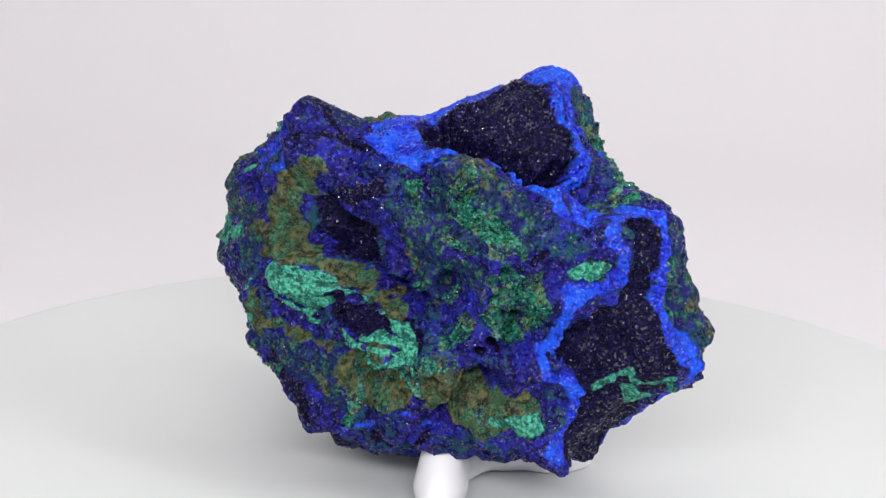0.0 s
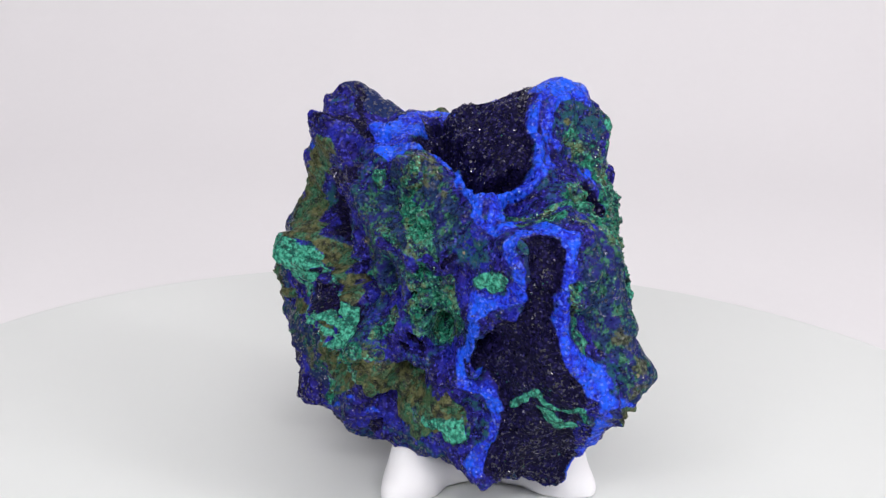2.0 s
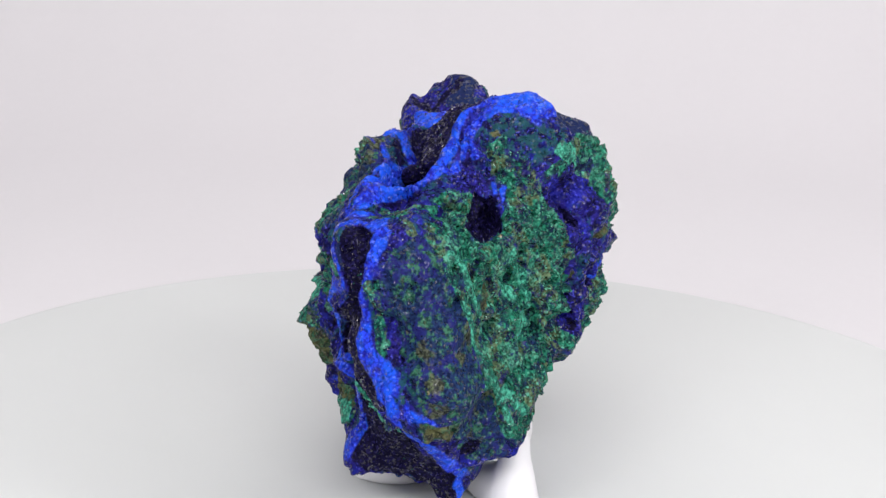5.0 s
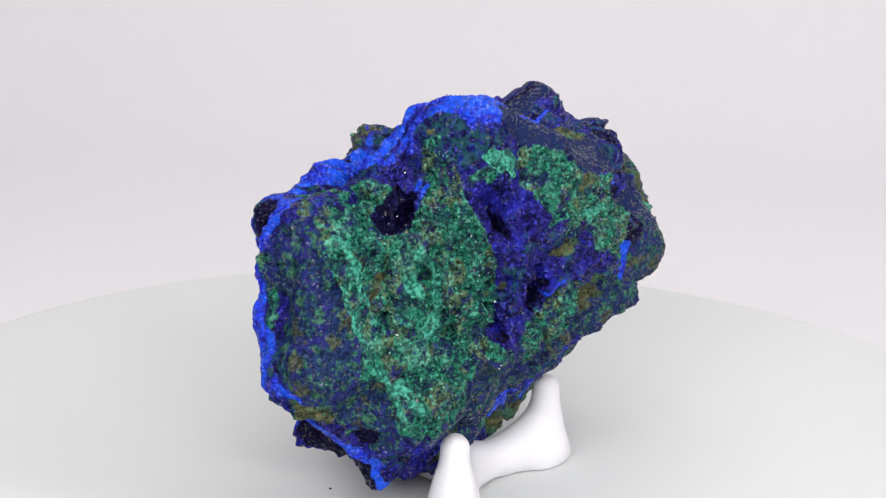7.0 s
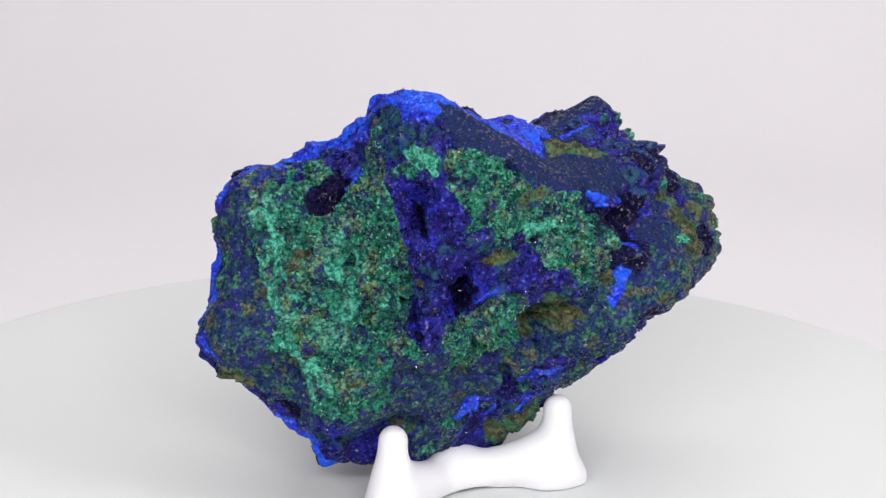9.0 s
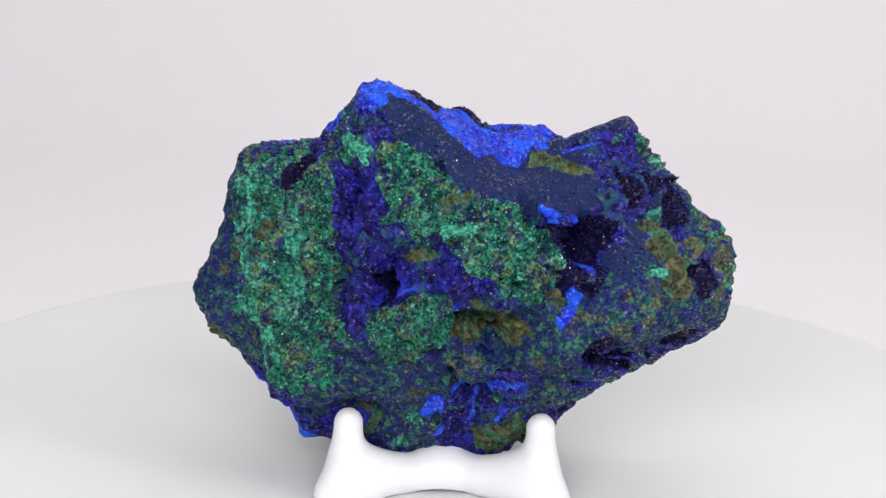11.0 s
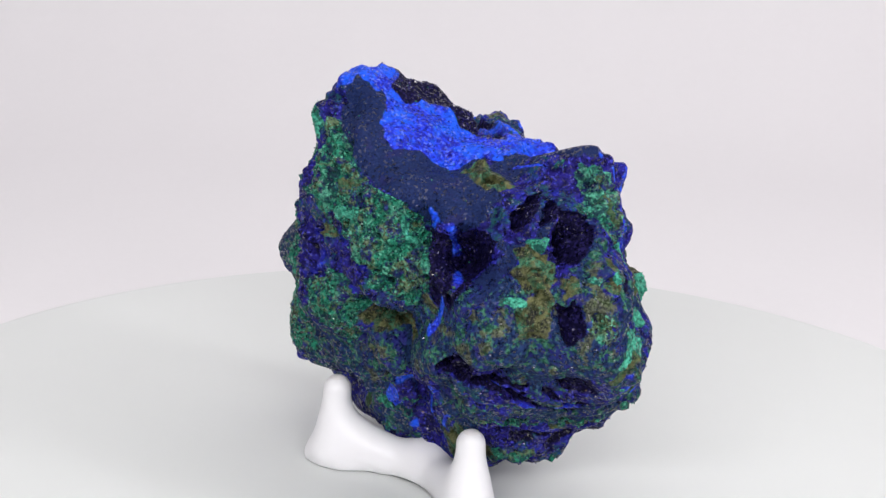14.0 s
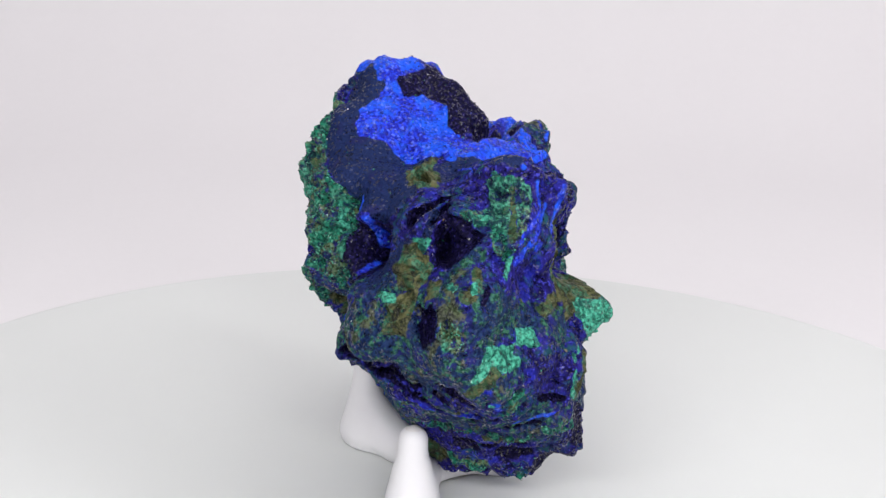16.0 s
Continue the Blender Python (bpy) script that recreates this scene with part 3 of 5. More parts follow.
    s.swell(-44.8, -31.7, 7, -1.46)
    s.swell(-72.2, 51.6, 7, 1.45)
    s.swell(12.8, 32.3, 7, -1.41)
    s.swell(114.1, 50.1, 7, 1.39)
    s.swell(35.1, 36.6, 7, 1.22)
    s.swell(-89.6, 45.2, 7, 1.13)
    s.swell(14.5, 16.7, 7, -1.07)
    s.swell(3.6, -8.7, 7, -0.97)
    s.swell(-17.8, -18.3, 7, 0.96)
    s.swell(121.7, 30.5, 7, -0.95)
    s.swell(-136.9, -33.5, 7, -0.95)
    s.swell(-27.1, -7.9, 7, -0.94)
    s.swell(-175.9, 7.2, 7, -0.89)
    s.swell(115.9, -69.9, 7, 0.84)
    s.swell(-88.8, -49.4, 7, 0.84)
    s.swell(-7.2, 13.7, 7, 0.80)
    s.swell(139.2, 3.4, 7, -0.80)
    s.swell(17.6, -36.7, 7, -0.77)
    s.swell(-152.0, -6.5, 7, 0.77)
    s.swell(-22.3, 30.4, 7, 0.75)
    s.swell(30.2, 19.7, 7, 0.70)
    s.swell(157.4, -28.8, 7, -0.70)
    s.swell(-5.0, -14.9, 7, -0.69)
    s.swell(53.0, 16.4, 7, 0.65)
    s.swell(-12.8, 9.4, 7, 0.64)
    s.swell(125.9, 1.0, 7, -0.61)
    s.swell(-33.7, 38.3, 7, -0.60)
    s.swell(-13.8, -2.0, 7, -0.60)
    s.swell(4.7, 57.6, 7, 0.58)
    s.swell(155.9, 27.6, 7, -0.56)
    s.swell(131.2, 43.5, 7, 0.56)
    s.swell(29.2, 42.7, 7, 0.52)
    s.swell(-60.4, 17.1, 7, 0.51)
    s.swell(-21.9, -9.5, 7, 2.20)
    s.swell(-25.3, -17.6, 7, 1.50)
    s.swell(-39.5, 15.9, 7, -0.30)
    s.swell(-20.1, -12.4, 7, -2.20)
    s.swell(-19.4, 1.7, 7, -1.40)
    s.swell(-22.7, -10.4, 7, 0.90)
    s.swell(48.3, 15.6, 7, -1.60)
    s.swell(-35.5, 3.2, 7, -1.80)
    s.swell(66.7, 30.4, 7, -2.00)
    s.swell(43.8, 3.1, 7, -2.00)
    s.swell(-18.9, 72.1, 7, 2.20)
    s.swell(-45.6, 76.6, 7, 1.50)
    s.swell(166.2, 38.6, 7, 1.20)
    s.swell(145.9, 24.8, 7, 1.80)
    s.swell(155.8, 10.2, 7, 1.00)
    s.swell(169.6, 40.5, 7, 1.20)
    s.swell(-77.0, 53.9, 7, -2.50)
    s.swell(4.6, 60.1, 7, -1.00)
    s.swell(178.7, -20.3, 7, -1.00)
    s.swell(165.8, 41.8, 7, 1.00)
    s.swell(9.3, 65.6, 7, -0.80)


def facets(s):
    s.facet(163.1, 38.5, 47.8)
    s.facet(-163.2, -3.6, 40.7)
    s.facet(-12.1, -12.8, 58.7)
    s.facet(154.9, -9.5, 61.7)


def minerals(s):
    # dull mixed ground, blue-green with earthy specks
    s.vein("slate", 5.53, 0, (-16.6, -7.9), (-11.9, -16.7))
    s.vein("slate", 5.63, 0, (23.5, -46.0), (44.8, -50.7))
    s.vein("slate", 7.58, 0, (102.3, -20.4), (112.5, -8.7), (129.5, 4.7))
    s.vein("slate", 3.94, 0, (150.0, 19.0), (146.8, 10.2))
    s.vein("slate", 7.77, 0, (17.5, -40.6), (39.9, -60.2), (38.9, -68.7))
    s.vein("slate", 6.77, 0, (108.0, -19.5), (118.9, -50.1))
    s.vein("slate", 6.54, 0, (123.9, 1.5), (141.0, -14.1), (144.1, 0.7))
    s.vein("slate", 6.86, 0, (133.6, -1.4), (144.7, 5.3), (155.8, -5.9))
    s.vein("slate", 7.24, 0, (149.4, -31.4), (173.4, -30.1))
    s.vein("slate", 4.94, 0, (93.7, -2.9), (87.4, -30.1))
    s.vein("slate", 5.95, 0, (-9.5, -11.6), (-4.2, -31.7))
    s.vein("slate", 5.75, 0, (-23.4, 12.0), (-16.8, -1.7), (-12.5, -11.5))
    s.vein("slate", 4.66, 0, (-24.9, 7.8), (-21.0, -2.7))
    s.vein("mala", 4.73, 0.3, (-13.7, 24.6), (-6.2, 12.3), (-3.9, -5.3), (3.4, -23.7))
    s.vein("mala", 3.80, 0.3, (9.0, 36.4), (18.6, 16.8))
    s.vein("mala", 3.68, 0.3, (55.3, 41.4), (56.3, 29.4))
    s.vein("mala", 4.09, 0.3, (58.8, 38.0), (67.3, 27.2), (84.1, 23.1))
    s.vein("mala", 3.65, 0.3, (51.8, -12.3), (67.6, -10.5))
    s.vein("mala", 3.66, 0.3, (78.9, 14.1), (86.1, 4.4))
    s.vein("mala", 5.31, 0.3, (-13.4, 9.4), (-6.6, -9.4), (14.5, -27.9))
    s.vein("mala", 4.11, 0.3, (44.5, 44.2), (66.6, 34.6), (75.5, 23.9))
    s.vein("mala", 4.04, 0.3, (95.5, 28.1), (102.6, 17.2), (108.6, 4.3))
    s.vein("mala", 3.69, 0.3, (60.6, -5.7), (67.3, -14.8))
    s.vein("velvet", 4.40, 0, (48.6, 57.5), (78.2, 50.4), (110.2, 42.3), (122.5, 31.5))
    s.vein("velvet", 3.37, 0, (150.1, 51.1), (138.1, 42.1))
    # front face with the fibrous frame
    s.vein("slate", 6.99, 0, (-89.8, 46.5), (-72.7, 30.0), (-84.3, 17.0), (-102.4, 27.8))
    s.vein("slate", 3.36, 0, (154.7, 7.7), (176.0, -1.6))
    s.vein("velvet", 4.12, 0, (-166.5, -28.4), (-153.2, -35.6), (-145.8, -44.9))
    s.vein("velvet", 3.36, 0.5, (164.4, 42.7), (164.5, 47.8))
    s.vein("ochre", 1.80, 0.6, (-168.9, 33.4), (-179.8, 22.4), (177.4, 12.5), (-179.7, 4.0))
    s.vein("ochre", 2.14, 0.8, (-170.4, 2.9), (-152.0, -3.6), (-133.7, -7.0), (-114.9, -13.8))
    s.vein("ochre", 2.61, 0.3, (-173.5, -13.4), (-174.4, -22.9))
    s.vein("ochre", 3.01, 0.6, (-143.2, -40.8), (-120.1, -22.8))
    s.vein("ochre", 3.71, 1.2, (-96.1, -25.9), (-85.0, -44.2), (-69.4, -42.3), (-58.1, -42.3))
    s.vein("mala", 1.83, 0.5, (-100.3, -22.4), (-95.0, -26.0))
    s.vein("mala", 2.23, 0.8, (-69.4, -42.3), (-62.2, -44.2), (-55.1, -41.4))
    # shaded groove beside the ochre ridge: its shade is coloured in and cut
    s.vein("dark", 1.23, -1.8, (-111.3, -16.9), (-104.0, -20.4))
    s.vein("dark", 3.79, -3.6, (-174.4, 21.0), (-154.2, 16.0), (-142.0, 7.7))
    s.vein("dark", 2.73, -1.8, (-137.0, 39.3), (-151.0, 31.2))
    s.vein("dark", 2.88, -0.9, (-170.7, -31.4), (-158.0, -42.1), (-164.5, -55.9), (-150.2, -65.8))
    s.vein("dark", 1.78, -1.5, (-129.4, -56.1), (-105.4, -56.0))
    s.vein("bright", 0.76, 0.24, (-148.6, -54.2), (-132.7, -52.8), (-109.5, -44.0), (-100.6, -51.9), (-84.3, -53.2))
    s.vein("mala", 1.14, 0.7, (-118.8, -30.0), (-142.4, -49.5), (-145.7, -52.5))
    s.vein("mala", 1.00, 0.6, (-120.4, -40.9), (-118.1, -44.7))
    s.vein("mala", 1.11, 0.6, (-105.0, -26.3), (-102.5, -37.2))
    s.vein("mala", 1.72, 0.4, (-113.3, -27.8), (-107.9, -33.0))
    s.vein("dark", 2.24, -0.72, (-152.4, -10.5), (-134.3, -13.1), (-118.0, -16.6))
    s.vein("mint", 1.90, 1.0, (-163.3, -0.1), (-155.6, -5.1), (-150.5, -9.5))
    s.vein("mint", 1.11, 1.0, (-148.3, -9.1), (-128.0, -13.0), (-112.1, -18.3), (-104.1, -22.8))
    s.vein("mint", 0.75, 1.0, (-158.0, -6.0), (-160.7, -18.3), (-129.7, -19.3), (-123.8, -24.1))
    s.vein("mint", 0.98, 0.8, (-123.4, -17.8), (-110.3, -20.3))
    s.vein("mint", 1.12, 0.8, (-142.4, -37.5), (-113.3, -26.3), (-107.7, -24.1))
    s.vein("mala", 2.18, 0.3, (-86.7, 48.6), (-86.4, 44.5))
    s.vein("mala", 2.90, 0, (-96.5, 41.7), (-77.4, 31.6))
    s.vein("mala", 2.87, 0, (-90.6, 21.1), (-73.9, 19.2))
    s.vein("mala", 2.21, 0, (-105.9, 5.5), (-89.9, -1.4))
    s.vein("mala", 3.62, -1.2, (-71.8, 7.8), (-64.1, -3.3), (-65.6, -19.3))
    s.vein("mala", 1.70, 0, (-84.4, -9.8), (-92.6, -19.8))
    s.vein("mala", 1.71, 0, (-118.3, 44.2), (-116.3, 35.0))
    s.vein("dark", 1.46, -2.4, (-80.0, -20.3))
    s.vein("dark", 0.71, -1.2, (-64.3, 13.5), (-60.2, 16.8))
    # shaded crease under the knob, darkened by colour as well as depth
    s.vein("dark", 1.14, -1.44, (-174.9, 35.2), (-178.6, 43.4), (-161.5, 49.6), (-153.1, 56.0))
    s.vein("bright", 3.02, 0, (-169.3, 57.5), (-157.7, 69.2))
    s.vein("bright", 1.48, 0.12, (-129.8, 55.7))
    s.vein("dark", 5.21, 0, (-40.9, 81.6), (-12.2, 70.8), (-33.0, 56.3), (-41.0, 63.1))
    s.vein("dark", 2.44, -8, (-120.6, 77.8), (-66.4, 61.0), (-53.5, 49.4), (-49.2, 39.4), (-34.3, 41.8))
    s.vein("bright", 1.35, 0.36, (-120.1, 56.6), (-94.4, 61.7), (-73.3, 61.6), (-59.7, 56.1), (-59.2, 42.7), (-53.7, 33.8), (-37.2, 35.2), (-28.4, 40.0), (-18.3, 49.8), (-15.2, 58.8), (10.1, 66.2))
    s.vein("bright", 1.66, 0.09, (36.6, 65.5), (25.1, 55.2))
    s.vein("bright", 1.07, 0.12, (-54.2, 34.1), (-53.5, 26.3), (-49.0, 23.4))
    # bay of dark druse
    s.vein("dark", 3.35, -2.1, (-39.2, 16.8), (-38.5, 10.3), (-40.7, -0.6), (-44.7, -10.0), (-49.6, -14.8), (-40.0, -11.5))
    s.vein("dark", 4.49, -1.5, (-37.0, -19.3), (-42.2, -32.0), (-41.5, -42.6), (-14.7, -48.8))
    s.vein("dark", 1.69, -1.8, (-46.4, -9.5), (-52.4, -15.9))
    s.vein("velvet", 1.41, 0, (-43.2, 16.2), (-42.5, 9.4))
    s.vein("bright", 1.45, 0.27, (-42.1, 22.4), (-47.4, 19.3), (-44.1, 9.4), (-46.5, 4.8), (-54.0, 4.2), (-54.3, -5.6), (-57.4, -18.1), (-56.6, -24.8), (-47.3, -27.7), (-45.1, -32.3), (-48.1, -40.1), (-53.3, -44.5))
    s.vein("bright", 1.76, 0.27, (-47.7, 24.2), (-36.9, 25.1), (-33.4, 19.7), (-34.1, 13.7), (-37.0, 5.0), (-37.2, -4.1), (-32.7, -10.4), (-26.8, -14.8), (-22.3, -24.9), (-10.3, -46.5))
    s.vein("bright", 1.19, 0.18, (-54.7, 29.1), (-48.9, 34.6), (-34.8, 36.4), (-28.0, 39.6))
    s.vein("mala", 1.47, 1.0, (-42.4, -27.5), (-38.9, -22.6), (-29.5, -25.7), (-28.5, -20.3))
    s.vein("mala", 1.95, 1.0, (-38.7, -17.8), (-36.4, -22.0))
    s.vein("mala", 1.85, 1.0, (-36.9, -29.4), (-29.3, -27.8))
    s.vein("mint", 1.54, 0.4, (-53.0, 9.2), (-49.0, 10.6))
    s.vein("mala", 0.94, 0.4, (-41.4, 27.1), (-30.3, 26.1), (-17.7, 26.5))
    s.vein("mala", 0.93, 0.2, (-33.4, 8.8), (-32.0, 0.0), (-30.3, -7.1))
    s.vein("mala", 2.20, 0.3, (-0.7, 49.3), (9.1, 42.7))
    s.vein("mala", 1.69, 0.3, (-16.3, 33.4), (-4.1, 31.3))
    s.vein("mala", 1.93, 0.3, (-4.2, 21.9), (7.4, 4.2), (-20.6, 6.0))
    s.vein("mala", 1.47, 0.3, (7.7, 40.5), (5.3, 29.8), (8.1, 21.6))
    s.vein("ochre", 0.98, 0.3, (-0.2, 51.2))
    s.vein("ochre", 1.65, 0, (-20.2, -17.4))
    s.vein("dark", 1.40, -1.2, (-23.0, -9.3), (-21.0, -9.5))
    s.vein("bright", 0.73, 0.15, (-19.3, 43.1), (-10.8, 55.3), (1.9, 59.0), (15.9, 57.2), (19.9, 52.3))
    s.vein("bright", 0.96, 0.15, (-29.8, 37.8), (-21.7, 52.6), (-10.7, 61.4))
    s.vein("bright", 0.73, 0, (-1.5, 39.2), (-3.5, 25.5))
    # back face with the broad green crust
    s.vein("dark", 4.19, 0, (-36.5, -27.0), (-39.1, -42.1), (-29.6, -49.6), (-19.5, -48.4))
    s.vein("bright", 1.72, 0.3, (-17.3, -38.3), (-14.4, -47.7), (-10.2, -54.0))
    s.vein("dark", 1.44, -2.4, (-10.4, -32.6), (-9.8, -36.0))
    s.vein("ochre", 1.52, 0.4, (-18.8, -14.9), (-14.5, -25.3))
    s.vein("mala", 0.93, 0.2, (-32.1, 9.5), (-32.1, 2.5))
    s.vein("mala", 1.18, 0.2, (-41.4, 24.9), (-23.1, 28.8))
    s.vein("mala", 1.86, 0.4, (-21.6, 22.9), (-19.0, 13.7), (-12.4, 4.2), (-8.5, -3.6))
    s.vein("mala", 2.35, 0.4, (-17.8, 33.2), (-11.2, 18.4))
    s.vein("mint", 0.82, 0.4, (-18.1, 13.7), (-12.4, 4.2), (-7.0, -7.6))
    s.vein("ochre", 0.93, 0.2, (-14.1, 15.3), (-8.5, 1.9))
    s.vein("mala", 3.54, 0.4, (-5.0, 22.3), (-0.9, 11.8), (-4.0, -1.0), (-2.0, -11.1))
    s.vein("mala", 3.58, 0.4, (-5.0, -12.1), (1.7, -23.4), (5.5, -31.1))
    s.vein("mint", 1.19, 0.5, (-7.1, -11.0), (-2.5, -20.0), (2.6, -26.0))
    s.vein("mint", 0.95, 0.3, (6.3, 13.6), (8.1, 0.2))
    s.vein("mala", 2.61, 0.4, (6.1, 40.3), (8.7, 31.4), (10.5, 20.8))
    s.vein("mala", 2.63, 0.3, (19.0, 20.4), (22.2, 6.4))
    s.vein("ochre", 0.84, 0.2, (23.9, 12.3), (17.7, 3.5))
    s.vein("mala", 3.14, 0.2, (9.7, -15.8), (18.4, -22.4), (10.8, -24.4))
    s.vein("mala", 2.20, 0.2, (22.5, -16.3), (31.1, -20.0))
    s.vein("mala", 3.69, 0.4, (53.1, 43.7), (55.6, 33.4), (64.2, 24.5))
    s.vein("ochre", 0.99, -1, (57.3, 39.1), (64.8, 44.5))
    s.vein("mala", 1.43, 0.2, (0.5, 49.0), (0.6, 44.4))
    s.vein("ochre", 0.83, 0.2, (0.4, 52.0))
    s.vein("dark", 1.65, -2.4, (-4.7, 32.9), (-3.8, 26.7))
    s.vein("dark", 1.06, -1.5, (-10.6, 25.1), (-6.9, 23.0))
    s.vein("bright", 0.95, 0.12, (1.6, 37.1), (1.5, 26.1), (-2.4, 24.2))
    s.vein("bright", 1.77, -0.3, (-4.6, 13.9), (-2.0, 12.9))
    s.vein("dark", 0.95, -1.8, (7.3, 19.1), (9.8, 4.0), (14.0, -11.2))
    s.vein("dark", 1.68, -1.8, (29.0, 36.7), (29.7, 24.9))
    s.vein("dark", 0.85, -1.8, (28.6, -0.6), (31.3, -14.2))
    s.vein("dark", 1.11, -2.1, (43.1, 3.1), (46.0, -5.0))
    s.vein("mint", 2.27, 1.0, (28.6, 43.2), (32.8, 42.8))
    s.vein("bright", 1.92, 0.09, (17.3, 57.6), (29.2, 55.5))
    s.vein("bright", 0.96, 0.27, (-20.6, 47.7), (-18.6, 57.8), (-9.4, 62.1), (8.0, 63.9))
    s.vein("bright", 0.84, 0.27, (-16.4, 43.6), (-11.0, 54.8), (0.5, 60.5))
    s.vein("bright", 1.20, 0.21, (-21.3, 43.1), (-31.1, 36.9), (-47.3, 32.8), (-50.0, 26.3))
    s.vein("bright", 0.86, 0.21, (-47.0, 41.2), (-72.9, 53.7))
    s.vein("dark", 1.70, -3, (-51.3, 55.8), (-32.7, 43.4))
    # lower back
    s.vein("bright", 1.67, 0.15, (52.2, -77.0), (96.8, -75.0), (74.1, -42.0), (105.4, -44.9))
    s.vein("bright", 2.63, 0, (87.7, -81.2))
    s.vein("dark", 1.13, -2.1, (71.6, -38.9), (74.6, -42.8))
    s.vein("dark", 1.03, -1.8, (60.5, -68.0), (96.6, -67.5))
    s.vein("ochre", 1.72, 0.5, (119.0, -74.7), (133.4, -64.0))
    s.vein("mala", 3.17, 0.5, (54.2, -11.6), (65.8, -9.9))
    s.vein("ochre", 0.97, 0.2, (58.9, 15.0), (65.4, 4.9))
    s.vein("ochre", 1.98, -0.5, (86.4, -13.4), (83.3, -2.2))
    s.vein("mala", 2.92, 0.2, (78.4, 20.3), (85.8, 8.7))
    s.vein("mala", 3.57, 0.4, (58.2, 40.0), (61.9, 29.9))
    s.vein("mala", 2.92, 0.3, (85.0, 27.7))
    s.vein("mala", 2.21, 0, (45.2, -17.2), (67.9, -34.3))
    s.vein("dark", 0.86, -1.2, (78.9, 3.8))
    s.vein("dark", 2.03, -3, (44.2, -2.5), (47.3, 8.3))
    # far face
    s.vein("slate", 4.72, 0, (-13.6, -3.5), (-6.4, -14.1))
    s.vein("mala", 3.77, 0.3, (-20.3, 17.8), (-14.7, 8.6))
    s.vein("mala", 4.21, 0.4, (-4.1, 0.8), (-0.1, -13.2), (15.7, -27.9))
    s.vein("ochre", 1.78, 0, (22.9, 10.6), (23.9, -2.2))
    s.vein("dark", 2.13, -1.8, (-14.3, 22.0), (-13.5, 17.2))
    s.vein("dark", 1.58, -1.2, (-6.1, 13.0))
    s.vein("mala", 1.25, 0.4, (29.2, 44.3), (25.2, 39.2))
    s.vein("mala", 3.18, 0.4, (44.0, 45.5), (50.2, 40.1))
    s.vein("mala", 2.91, 0.3, (52.1, 24.4), (60.4, 29.7))
    s.vein("mala", 3.36, 0.5, (70.5, 24.9), (78.7, 18.6))
    s.vein("mala", 2.62, 0.4, (95.4, 31.4), (99.7, 25.1))
    s.vein("mint", 1.07, 0.5, (98.5, 27.8), (102.4, 24.3))
    s.vein("ochre", 1.42, 0.2, (96.7, 16.8), (102.8, 11.7))
    s.vein("ochre", 1.30, 0.3, (107.9, 17.4), (110.3, 3.0))
    s.vein("mala", 2.62, 0.2, (103.0, 3.1), (97.0, 7.0))
    s.vein("ochre", 1.59, 0.5, (57.5, 16.5), (60.1, 14.0))
    s.vein("dark", 1.98, -2.4, (46.8, 2.8))
    s.vein("dark", 0.84, -1.2, (84.2, 6.2))
    s.vein("mala", 3.20, 0.5, (58.0, -3.8), (65.7, -10.8))
    s.vein("mala", 1.72, 0.3, (73.9, -9.9))
    s.vein("mala", 2.04, 0.3, (38.5, -37.6), (45.9, -47.7))
    s.vein("mint", 0.51, 0.4, (34.7, -38.4), (40.8, -45.4))
    s.vein("dark", 2.45, -2.4, (76.1, -10.1), (86.3, -12.1))
    s.vein("dark", 1.72, -2.4, (95.1, -14.8), (90.3, -29.8))
    s.vein("ochre", 1.71, -0.5, (101.0, -11.6), (94.9, -31.7))
    s.vein("bright", 1.81, 0.09, (85.8, -59.3), (84.0, -76.3), (84.9, -82.2))
    s.vein("dark", 1.11, -2.1, (101.0, -34.2))
    s.vein("dark", 1.81, -2.1, (61.9, -71.3))
    s.vein("mala", 2.10, 0.2, (40.6, -70.1), (22.9, -72.0))
    s.vein("ochre", 2.32, 0.5, (118.1, -67.3), (126.2, -74.1))
    s.vein("bright", 1.17, 0.06, (46.5, -67.0), (36.1, -68.6))
    s.vein("ochre", 1.19, 0, (6.0, -63.5), (16.1, -61.4))
    # ridge, cleft and knob with pockets
    s.vein("bright", 1.19, 0.18, (110.3, 26.6), (115.4, 20.9), (120.0, 12.8), (114.0, 5.8))
    s.vein("dark", 1.19, -3.6, (118.6, 22.5), (122.2, 12.6), (117.3, 4.9))
    s.vein("dark", 2.97, -3.6, (123.3, 23.1), (127.1, 18.5), (124.4, 11.8))
    s.vein("velvet", 2.35, 0.3, (128.7, 11.7), (122.2, 4.3))
    s.vein("velvet", 1.18, 0.2, (131.3, 19.5))
    s.vein("velvet", 1.66, 0.2, (146.1, 27.1))
    s.vein("dark", 1.31, -2.7, (144.6, 32.4), (136.0, 24.7))
    s.vein("dark", 1.65, -2.4, (145.1, 21.3), (145.9, 15.8))
    s.vein("dark", 1.52, -1.8, (141.2, 5.0), (142.5, 0.3))
    s.vein("dark", 1.12, -0.9, (-172.3, 46.7), (166.4, 43.5))
    s.vein("ochre", 2.35, 0.5, (136.6, 13.7), (139.9, 10.7))
    s.vein("ochre", 1.41, 0.4, (143.9, 9.8))
    s.vein("mint", 0.94, 0.3, (140.8, 19.5), (139.9, 17.5))
    s.vein("mala", 1.05, 0.3, (132.5, 5.6), (133.6, 3.9))
    s.vein("ochre", 1.64, 0.2, (137.7, 4.4))
    s.vein("mala", 0.93, 0.3, (126.6, 2.8))
    s.vein("ochre", 1.17, 0.2, (133.8, 0.3))
    s.vein("mala", 0.94, 0.3, (137.6, -4.0), (139.8, 1.2))
